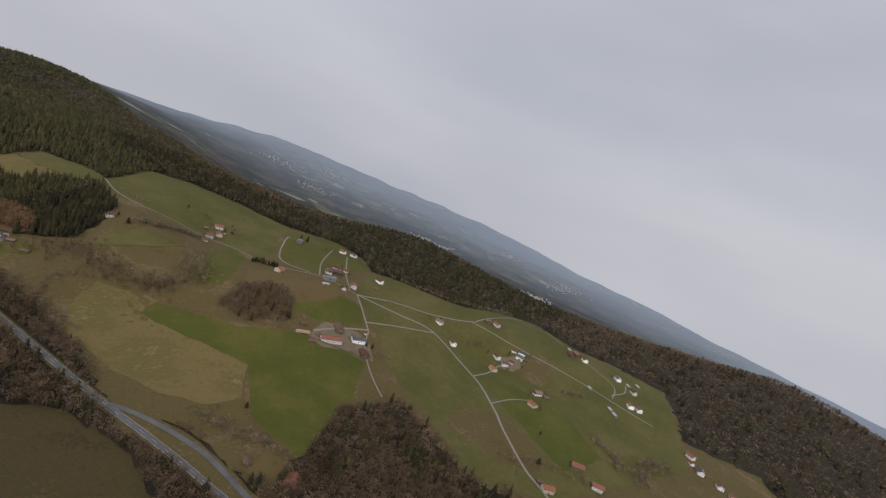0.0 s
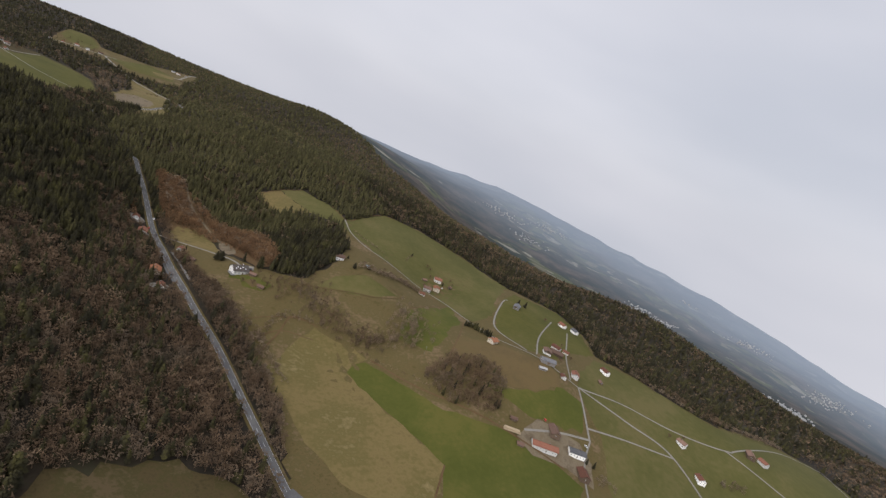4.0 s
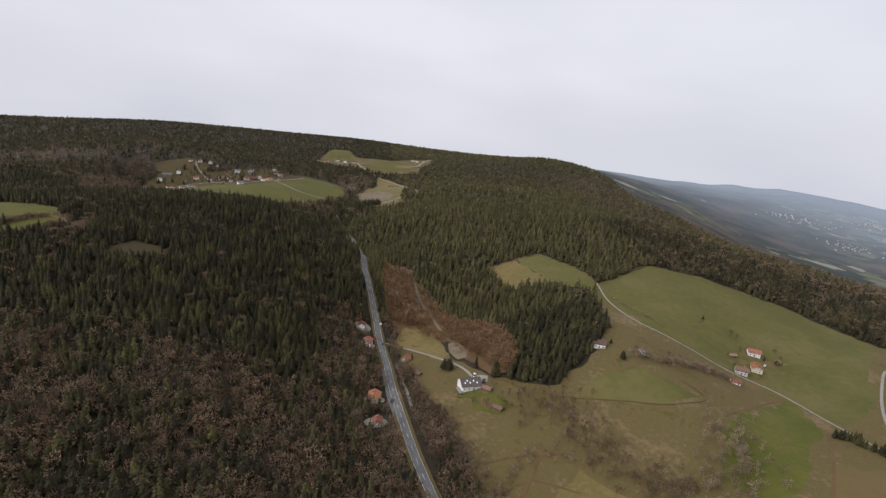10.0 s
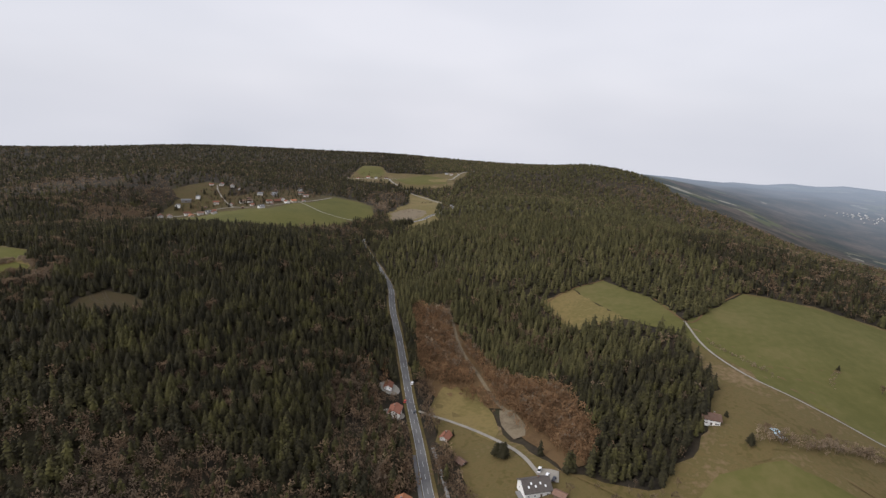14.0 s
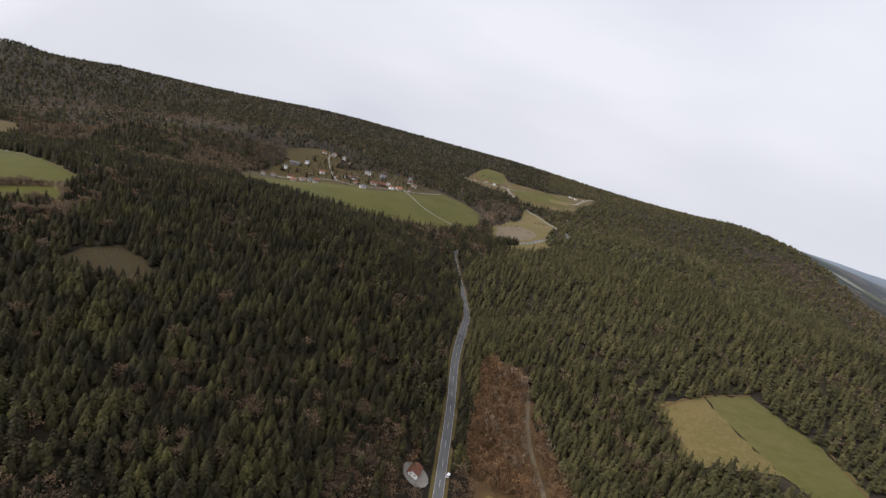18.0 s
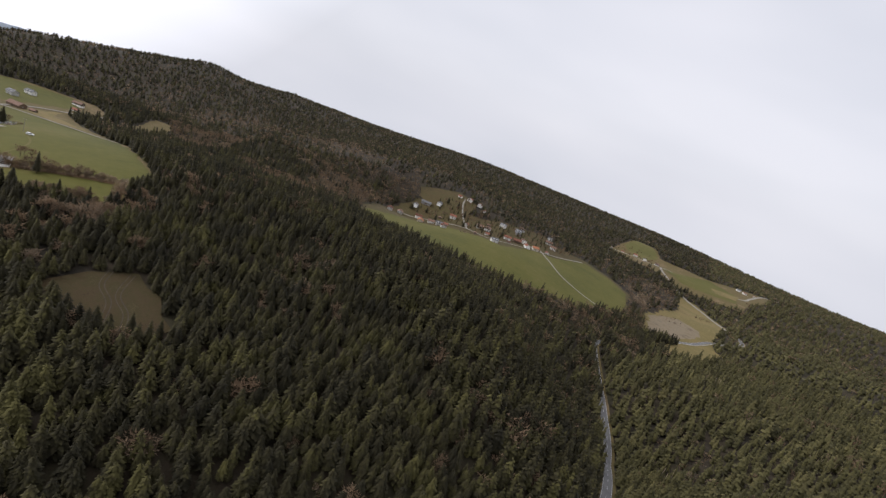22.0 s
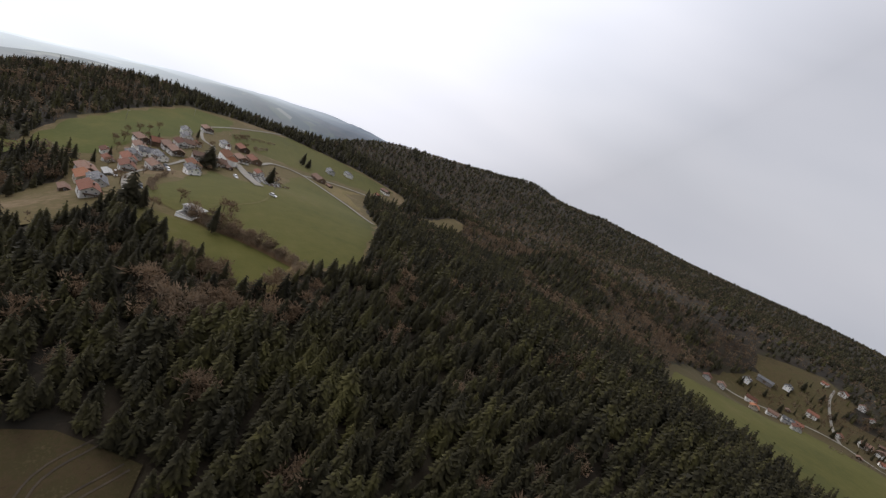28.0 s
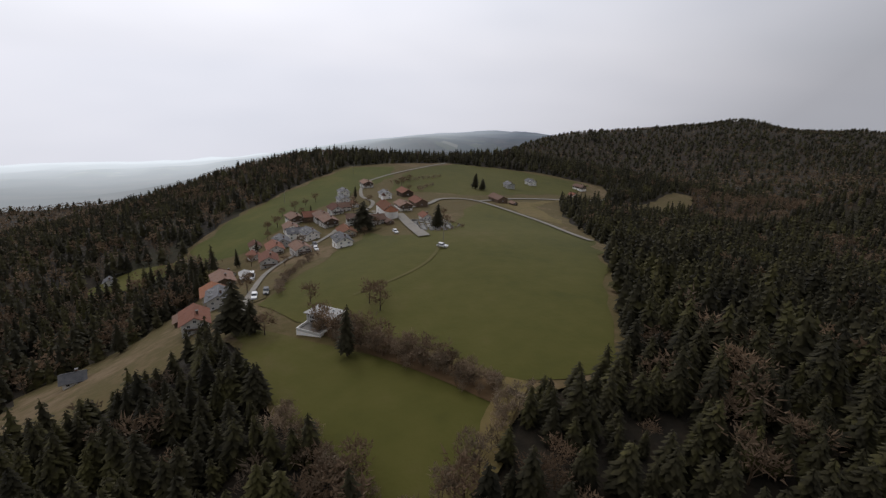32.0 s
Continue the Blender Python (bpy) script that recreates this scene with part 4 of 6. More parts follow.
patch("meadow", [(-397, 264), (-379, 279), (-367, 294), (-357, 307), (-348, 316), (-337, 327), (-326, 321), (-317, 313), (-316, 306), (-328, 297), (-342, 287), (-365, 272)], M_GREEN, 0.22, "dark green hollow meadow below a hedge", "meadow", 9, 26)
patch("meadow", [(-599, 381), (-646, 436), (-683, 497), (-656, 445), (-604, 411), (-518, 407)], M_STRAW, 0.26, "strip of yellowish grass along a lane", "meadow", 12, 27)
patch("settlement_ground", OPEN_SETTLEMENT, M_DULL, 0.15, "rough garden ground of a hillside hamlet", "ground", 16, 28, 3.0)
patch("meadow", [(-386, 626), (-422, 694), (-407, 785), (-396, 872), (-318, 862), (-290, 856), (-268, 955), (-238, 995), (-210, 1105), (-155, 1100), (-115, 1050), (-100, 925), (-132, 858), (-152, 803), (-181, 780), (-206, 753), (-270, 688), (-317, 646), (-358, 614)], M_GREEN, 0.4, "light green meadow below a hamlet", "meadow", 16, 29)
patch("meadow", OPEN_STRIP, M_DULL, 0.3, "pale dry grass strip above the hamlet", "meadow", 16, 33)
patch("slope", OPEN_CUTTING, M_STRAW, 0.3, "bare tan slope cut by the road", "slope", 16, 30, 3.0)
patch("bank", [(-70, 985), (-52, 1040), (-28, 1075), (6, 1050), (10, 1015), (-12, 960), (-30, 925), (-56, 905)], M_EARTH, 0.42, "bare pale earth of a road cutting", "bank", 16, 35, 2.0)
patch("meadow", OPEN_UPLAND, M_ROUGH, 0.5, "distant upland pasture with houses", "meadow", 24, 31)
patch("meadow", [(-228, 1690), (-212, 1775), (-155, 1775), (-128, 1690), (-150, 1625), (-190, 1622)], M_MEADOW, 0.8, "green upland meadow above a row of houses", "meadow", 24, 36)
patch("field", [(-104, 1560), (13, 1700), (84, 1640), (78, 1520), (-43, 1490)], M_GREEN, 0.8, "bright green upland field beside a lane", "field", 24, 37)
patch("field", [(20, 1600), (84, 1640), (78, 1560), (30, 1545)], M_STRAW, 1.0, "pale strip of an upland field", "field", 24, 38)
patch("meadow", OPEN_HILLSIDE, M_ROUGH, 0.3, "narrow hillside glade of dull grass", "meadow", 16, 32)
patch("meadow", OPEN_GLADE, M_CROP, 0.3, "small green glade round a cottage", "meadow", 8, 34)

# ---- lanes ----
LANES_MEADOWS = [([(238, 337), (232, 288), (241, 247), (262, 221), (291, 193), (327, 156), (336, 98), (343, 55), (360, 18), (381, -14), (405, -38)], 2.6),
    ([(364, 20), (366, 78), (393, 118), (451, 173), (468, 182)], 3.2), ([(372, 11), (431, 66), (517, 127)], 2.8), ([(398, -27), (436, 18), (523, 97)], 2.8),
    ([(405, -37), (471, -56), (528, -95), (591, -133), (616, -137), (743, -143), (807, -177)], 3.2),
    ([(405, -37), (452, -81), (488, -128), (465, -217), (414, -275), (383, -302), (353, -332), (332, -356), (319, -380), (292, -420)], 4.2),
    ([(403, -38), (374, -87), (366, -101)], 3.4), ([(374, -87), (429, -104), (488, -128)], 3.0)]
LANES_FARMS = [([(591, -133), (610, -192), (627, -264), (633, -331), (637, -397), (642, -434)], 3.2), ([(423, -268), (461, -277), (491, -293)], 3.0),
    ([(465, -217), (504, -221), (542, -219), (553, -224)], 3.0), ([(807, -177), (748, -241), (717, -303), (692, -358), (646, -369)], 2.8),
    ([(654, -365), (694, -377), (726, -372)], 2.8), ([(366, -101), (346, -116), (329, -134), (306, -166), (287, -198)], 2.6), ([(366, -99), (328, -89), (284, -84)], 3.4),
    ([(-4, 260), (18, 246), (37, 227), (54, 203), (62, 186), (67, 166)], 3.6),
    ([(72, 172), (85, 162), (109, 140), (135, 129), (168, 121), (203, 114), (236, 119), (241, 128), (232, 141)], 1.7)]
LANES_VILLAGE = [([(-469, 397), (-537, 392), (-603, 370), (-605, 345), (-578, 331), (-560, 311), (-558, 297)], 4.8),
    ([(-603, 370), (-639, 413), (-683, 491), (-708, 516)], 4.4), ([(-548, 313), (-512, 318), (-470, 322)], 7.5),
    ([(-400, 264), (-426, 260), (-459, 258), (-487, 267), (-518, 279), (-560, 293), (-591, 297), (-620, 288), (-674, 288), (-711, 304), (-760, 335), (-822, 372)], 3.5),
    ([(-470, 850), (-432, 880), (-401, 893), (-368, 897), (-318, 880), (-287, 925), (-254, 984), (-232, 1030), (-212, 1095)], 4.2),
    ([(-265, 983), (-235, 946), (-200, 900), (-162, 878), (-133, 872)], 4.6)]
LANES_NORTH = [([(52, 1170), (36, 1230), (10, 1310), (-30, 1374), (-62, 1440), (-100, 1520), (-107, 1590)], 9.0),
    ([(-250, 1585), (-187, 1598), (-107, 1592), (16, 1588), (94, 1628), (119, 1705), (160, 1835), (229, 1915)], 9.0),
    ([(-368, 897), (-400, 940), (-430, 985), (-445, 1020)], 4.0), ([(-518, 279), (-537, 288), (-549, 297), (-560, 315)], 5.5)]
LANES = LANES_MEADOWS + LANES_FARMS + LANES_VILLAGE + LANES_NORTH
for k, (pts, wide) in enumerate(LANES):
    ribbon("lane", pts, wide * 0.7, M_FALLOW if k == 16 else M_LANE, 0.50 + 0.01 * k, 5.0, label="pale narrow farm lane" if k != 20 else "pale village street winding uphill", category="lane")
GULLY_TRACK = [(29, 392), (30, 372), (35, 344), (47, 309), (56, 268), (62, 246), (63, 224)]
ribbon("track", GULLY_TRACK, 3.0, M_EARTH, 0.4, 5.0, label="pale dirt track through leafless woods", category="track")
ribbon("slip_road", [(57, -113), (69, -132), (81, -162), (88, -191), (89, -220), (88, -253), (90, -328)], 5.0, M_ASPHALT, 0.46, 5.0, label="grey side road leaving the main road", category="road")
ribbon("lay_by", [(7, 134), (3, 159), (-2, 205)], 2.4, M_ASPHALT, 0.34, 5.0, -4.9, label="paved strip in front of roadside houses", category="verge")

patch("farmyard", [(270, -90), (309, -74), (350, -101), (350, -122), (331, -145), (313, -123), (278, -109)], M_EARTH, 0.34, "trodden pale farmyard between buildings", "yard", 8, 40, 0.8)
patch("farmyard", [(539, -210), (570, -212), (597, -226), (573, -243), (550, -239)], M_EARTH, 0.36, "gravelled yard of a farm group", "yard", 8, 41, 0.8)
patch("village_ground", [(-404, 255), (-457, 249), (-500, 242), (-553, 247), (-605, 269), (-639, 299), (-593, 324), (-530, 311), (-508, 299), (-465, 283), (-411, 268)], M_ROUGH, 0.30, "rough gardens and yards between village houses", "ground", 10, 42, 1.5)
patch("yard", [(66, 173), (79, 168), (76, 157), (68, 160)], M_LANE, 0.62, "paved yard with parked vehicles", "yard", 5, 44, 0.4)
patch("garden", [(291, 150), (307, 177), (349, 225), (373, 205), (350, 179), (323, 161)], M_FALLOW, 0.30, "brown gardens round a hillside farm", "garden", 8, 45, 1.0)
patch("verge", OPEN_FORK, M_ROUGH, 0.10, "grass between the forking roads", "verge", 8, 48, 0.5)
patch("garden", [(97, -220), (129, -207), (136, -230), (126, -257), (95, -252)], M_FALLOW, 0.30, "allotment gardens beside the road", "garden", 8, 46, 1.0)
patch("meadow", [(337, -361), (318, -323), (316, -263), (380, -252), (419, -298), (375, -365)], M_ROUGH, 0.34, "yellowish meadow by a wood's edge", "meadow", 12, 47)
for hx, hy, seed in ((-23, 252, 51), (-28, 281, 52), (-13, 153, 53), (-11, 121, 54)):
    ring = [(hx + 8.5 * math.cos(a), hy + 6.5 * math.sin(a)) for a in np.arange(14) * math.pi / 7]
    patch("paved_yard", ring, M_LANE, 0.45, "pale paved yard round a roadside house", "yard", 5, seed, 0.5)
ribbon("lay_by", [(11, 140), (7, 175), (1, 212)], 2.2, M_CONCRETE, 0.34, 5.0, 4.6, label="worn gravel strip beside the road", category="verge")
patch("garden", [(52, 150), (50, 143), (62, 138), (72, 140), (70, 146), (60, 148)], M_CROP, 0.4, "mown lawn below the white house", "garden", 5, 55, 0.4)
patch("garden", [(63, 137), (72, 139), (78, 128), (70, 124)], M_FALLOW, 0.42, "dug brown garden beds", "garden", 5, 56, 0.3)
ruts = tagged(new("wheel_ruts"), "dark wet wheel ruts across the clearing", "ruts", kind="structure")
for line in ([(-253, 282), (-246, 275), (-234, 272), (-223, 263)], [(-247, 288), (-237, 277), (-225, 274), (-214, 266)]):
    ribbon("wheel_rut", line, 0.45, M_RUT, 0.22, 2.0, parent=ruts)
    ribbon("wheel_rut", line, 0.4, M_RUT, 0.22, 2.0, 1.8, parent=ruts)
ribbon("footpath", [(-399, 296), (-409, 308), (-422, 318), (-438, 324), (-456, 328)], 1.3, M_MEADOW, 0.34, 5.0, label="faint trodden path across the meadow", category="path")
for line, wide in (([(67, 36), (85, 59), (101, 82), (114, 79)], 1.6), ([(53, 75), (81, 81), (109, 80), (126, 70)], 1.2), ([(59, 46), (87, 63), (118, 53)], 1.2), ([(168, 23), (202, -30), (258, -80), (309, -123)], 2.0),
                   ([(182, -107), (153, -142), (142, -172), (143, -223)], 1.5), ([(244, 103), (331, 144)], 1.5), ([(230, -7), (290, 56), (321, 92)], 1.6), ([(126, 414), (169, 449), (212, 473)], 1.8), ([(239, 402), (241, 334), (279, 366), (335, 406)], 1.8)):
    ribbon("field_margin", line, wide, M_LITTER, 0.38, 4.0, label="brown strip of dead grass along a field edge", category="field margin")
ribbon("field_margin", [(-382, 288), (-367, 300), (-357, 310), (-349, 318), (-339, 327)], 5.5, M_LITTER, 0.36, 3.0, label="dead brown grass below a hedge", category="field margin")
ribbon("field_margin", [(-344, 331), (-332, 324), (-325, 322), (-316, 314)], 5.0, M_STRAW, 0.40, 3.0, label="strip of withered grass at the meadow's end", category="field margin")

# ---- houses ----
def box_faces(o):
    return [(o, o + 3, o + 2, o + 1), (o + 4, o + 5, o + 6, o + 7), (o, o + 1, o + 5, o + 4), (o + 1, o + 2, o + 6, o + 5), (o + 2, o + 3, o + 7, o + 6), (o + 3, o, o + 4, o + 7)]


def boxes(name, material, *dims):
    """One mesh of boxes given as centre x, y, base z, size x, y, z."""
    v, f = [], []
    for x, y, z, a, b, c in dims:
        o = len(v)
        v += [(x - a / 2, y - b / 2, z), (x + a / 2, y - b / 2, z), (x + a / 2, y + b / 2, z), (x - a / 2, y + b / 2, z)]
        v += [(p[0], p[1], z + c) for p in v[o:o + 4]]
        f += box_faces(o)
    return mesh_of(name, v, f, material)


def gable_walls(name, material, w, d, h, rise, deep=1.5):
    """Walls of a house whose ridge runs along x, from below the ground to the gables."""
    v = [(-w / 2, -d / 2, -deep), (w / 2, -d / 2, -deep), (w / 2, d / 2, -deep), (-w / 2, d / 2, -deep), (-w / 2, -d / 2, h), (w / 2, -d / 2, h), (w / 2, d / 2, h), (-w / 2, d / 2, h), (-w / 2, 0, h + rise), (w / 2, 0, h + rise)]
    f = [(0, 1, 5, 4), (2, 3, 7, 6), (1, 2, 6, 9, 5), (3, 0, 4, 8, 7), (4, 5, 9, 8), (6, 7, 8, 9), (3, 2, 1, 0)]
    return mesh_of(name, v, f, material)


def roof_slabs(name, material, w, d, h, rise, over=0.95, thick=0.22):
    """Two roof slopes with overhanging eaves and verges."""
    v, f = [], []
    k = rise / (d / 2)
    for s in (-1, 1):
        o = len(v)
        e = d / 2 + over
        for dz in (0.02, thick):
            v += [(-w / 2 - over, s * e, h - over * k + dz), (w / 2 + over, s * e, h - over * k + dz), (w / 2 + over, 0, h + rise + dz + 0.03), (-w / 2 - over, 0, h + rise + dz + 0.03)]
        f += box_faces(o) if s < 0 else [tuple(reversed(q)) for q in box_faces(o)]
    return mesh_of(name, v, f, material)


def window_at(parent, x, y, z, face, wide=1.1, tall=1.3, shutters=None):
    """A framed window on a wall that faces +-x or +-y."""
    turn = {"-y": 0, "x": 90, "y": 180, "-x": 270}[face]
    ob = part("window", WINDOW_FRAME[(wide, tall)], parent, "", pose(x, y, z, 0, 0, turn))
    part("pane", WINDOW_PANE[(wide, tall)], ob)
    if shutters:
        part("shutter", shutters, ob, "", pose(-wide * 0.78, 0, 0))
        part("shutter", shutters, ob, "", pose(wide * 0.78, 0, 0))


WINDOW_FRAME, WINDOW_PANE = {}, {}
for wide, tall in ((1.1, 1.3), (1.6, 1.4), (0.9, 2.1), (0.9, 2.6)):
    t = 0.1
    WINDOW_FRAME[(wide, tall)] = boxes("window", M_WHITEPAINT, (-wide / 2 + t / 2, -0.04, 0, t, 0.12, tall), (wide / 2 - t / 2, -0.04, 0, t, 0.12, tall), (0, -0.04, 0, wide, 0.115, t), (0, -0.04, tall - t, wide, 0.115, t), (0, -0.04, 0, 0.07, 0.11, tall))
    WINDOW_PANE[(wide, tall)] = boxes("pane", M_GLASS, (0, -0.025, 0.05, wide - 0.1, 0.06, tall - 0.1))
GUARD_POST = boxes("post", M_METAL, (0, 0, -0.5, 0.12, 0.12, 1.3))
DOOR = boxes("door", M_WOOD, (0, -0.04, 0, 1.1, 0.12, 2.1), (0, -0.06, 2.1, 1.5, 0.3, 0.12))
SHUTTER = boxes("shutter", M_WOOD, (0, -0.05, 0, 0.55, 0.06, 1.3))


def house(name, w, d, h, rise, wall, roof, label, category="house", floors=2, chimney=True, balcony=False, upper=None, shutters=False, dormer=False):
    """A gabled house with its ridge along x, standing at the origin."""
    base = tagged(new(name), label, category)
    part("wall", gable_walls("wall", wall, w, d, h, rise), base)
    part("roof", roof_slabs("roof", roof, w, d, h, rise), base)
    part("ridge_cap", boxes("ridge_cap", roof, (0, 0, h + rise + 0.14, w + 1.24, 0.35, 0.16)), base)
    if chimney:
        c = part("chimney", boxes("chimney", M_BROWN, (w * 0.18, d * 0.12, h + rise * 0.5, 0.8, 0.8, rise * 0.5 + 1.1)), base)
        part("chimney_cap", boxes("chimney_cap", M_CONCRETE, (w * 0.18, d * 0.12, h + rise + 1.1, 1.0, 1.0, 0.12)), c)
    if upper:
        part("boarding", boxes("boarding", upper, (0, -d / 2 - 0.03, h * 0.52, w + 0.1, 0.08, h * 0.46), (0, d / 2 + 0.03, h * 0.52, w + 0.1, 0.08, h * 0.46)), base, "dark timber boarding")
        for s in (-1, 1):
            x = s * (w / 2 + 0.05)
            part("boarding", mesh_of("boarding", [(x, -d / 2, h * 0.55), (x, d / 2, h * 0.55), (x, d / 2, h), (x, 0, h + rise - 0.1), (x, -d / 2, h)], [(0, 1, 2, 3, 4) if s > 0 else (4, 3, 2, 1, 0)], upper), base, "dark timber boarding")
    sh = SHUTTER if shutters else None
    n = max(2, int(w / 3.2))
    for level in range(floors):
        z = 0.9 + 2.7 * level
        if z + 1.3 > h:
            break
        for i in range(n):
            x = -w / 2 + w * (i + 0.5) / n
            if level == 0 and i == n // 2:
                part("door", DOOR, base, "", pose(x, -d / 2, 0))
            else:
                window_at(base, x, -d / 2 - (0.06 if upper and level else 0), z, "-y", shutters=sh)
            window_at(base, x, d / 2 + (0.06 if upper and level else 0), z, "y", shutters=sh)
        for y in (-d * 0.24, d * 0.24):
            window_at(base, w / 2 + (0.06 if upper and level else 0), y, z, "x", shutters=sh)
            window_at(base, -w / 2 - (0.06 if upper and level else 0), y, z, "-x", shutters=sh)
    if rise > 2.4 and not upper:
        window_at(base, w / 2, 0, h + 0.2, "x")
        window_at(base, -w / 2, 0, h + 0.2, "-x")
    if balcony:
        b = part("balcony", boxes("balcony", M_WOOD, (w / 2 + 0.6, 0, 2.75, 1.2, d * 0.8, 0.15)), base)
        part("railing", boxes("railing", M_WOOD, (w / 2 + 1.16, 0, 2.9, 0.06, d * 0.8, 0.9), (w / 2 + 0.6, -d * 0.4, 2.9, 1.1, 0.06, 0.9), (w / 2 + 0.6, d * 0.4, 2.9, 1.1, 0.06, 0.9)), b)
    if dormer:
        for x in (-w * 0.22, w * 0.22):
            dm = part("dormer", boxes("dormer", wall, (x, -d * 0.28, h + rise * 0.18, 1.6, d * 0.3, 1.3)), base)
            part("dormer_roof", boxes("dormer_roof", roof, (x, -d * 0.29, h + rise * 0.18 + 1.3, 2.0, d * 0.36, 0.14)), dm)
    return base


def barn(name, w, d, h, rise, wall, roof, label, category="barn"):
    base = tagged(new(name), label, category)
    part("wall", gable_walls("wall", wall, w, d, h, rise), base)
    part("roof", roof_slabs("roof", roof, w, d, h, rise, 0.8), base)
    part("ridge_cap", boxes("ridge_cap", roof, (0, 0, h + rise + 0.14, w + 1.64, 0.35, 0.16)), base)
    g = part("barn_door", boxes("barn_door", M_WOOD, (0, -d / 2 - 0.04, 0, min(3.4, w * 0.35), 0.12, min(3.2, h - 0.4))), base)
    part("brace", boxes("brace", M_GREYWOOD, (0, -d / 2 - 0.11, 1.0, min(3.2, w * 0.33), 0.05, 0.16)), g)
    n = int(w / 2.6)
    for i in range(n):
        x = -w / 2 + w * (i + 0.5) / n
        part("batten", boxes("batten", M_WOOD, (x, d / 2 + 0.03, 0.2, 0.14, 0.08, h - 0.4)), base)
    for s, f in ((1, "x"), (-1, "-x")):
        window_at(base, s * w / 2, 0, h * 0.45, f)
    return base


KINDS = {
    "white_red": (house("house", 11, 8.5, 5.4, 2.9, M_WHITE, M_RED, "white rendered two-storey house with a red tiled roof", balcony=True), "houses with red roofs"),
    "white_brown": (house("house", 10.5, 8.5, 5.2, 2.7, M_WHITE, M_BROWN, "white house with a brown tiled roof and wooden balcony", balcony=True, shutters=True), "houses with brown roofs"),
    "white_slate": (house("house", 11, 8.5, 5.4, 2.8, M_WHITE, M_SLATE, "white house with a dark grey roof", dormer=True), "houses with grey roofs"),
    "cream_orange": (house("house", 11, 9, 5.2, 2.8, M_CREAM, M_ORANGE, "cream house with a bright orange tiled roof", balcony=True), "houses with orange roofs"),
    "chalet": (house("house", 12, 9.5, 5.6, 2.4, M_WHITE, M_BROWN, "farmhouse, white below and dark timber above, brown roof", upper=M_WOOD, balcony=True), "timbered farmhouses"),
    "cottage": (house("cottage", 7.5, 6, 3.0, 2.2, M_WHITE, M_RED, "small white cottage with a rusty red roof", "cottage", 1), "small cottages"),
    "dark_cottage": (house("cottage", 6.2, 5, 3.2, 2.0, M_WHITE, M_SLATE, "small white cottage with a dark roof at a wood", "cottage", 1), "dark-roofed cottages"),
    "long_farm": (house("farmhouse", 26, 9, 5.0, 3.0, M_WHITE, M_RED, "long white farmhouse with a red-brown tiled roof", "farmhouse"), "long farmhouses"),
    "hall": (house("hall", 17, 9, 5.0, 2.6, M_WHITE, M_SLATE, "white farm hall with a grey roof", "farm building"), "farm halls"),
    "red_barn": (barn("barn", 14, 10, 5.0, 3.2, M_WOOD, M_RED, "dark timber barn with a weathered red roof"), "red-roofed barns"),
    "brown_barn": (barn("barn", 16, 9.5, 4.6, 3.0, M_WOOD, M_BROWN, "dark timber barn with a brown roof"), "brown barns"),
    "grey_barn": (barn("barn", 18, 9, 4.6, 2.6, M_GREYWOOD, M_SLATE, "long grey timber barn with a grey roof"), "grey barns"),
    "shed": (barn("shed", 6.5, 4.5, 2.5, 1.3, M_WOOD, M_BROWN, "small brown timber shed", "shed"), "sheds"),
    "pale_shed": (barn("shed", 9, 4.5, 2.6, 1.0, M_GREYWOOD, M_PALE, "low shed with a pale corrugated roof", "shed"), "pale sheds"),
}
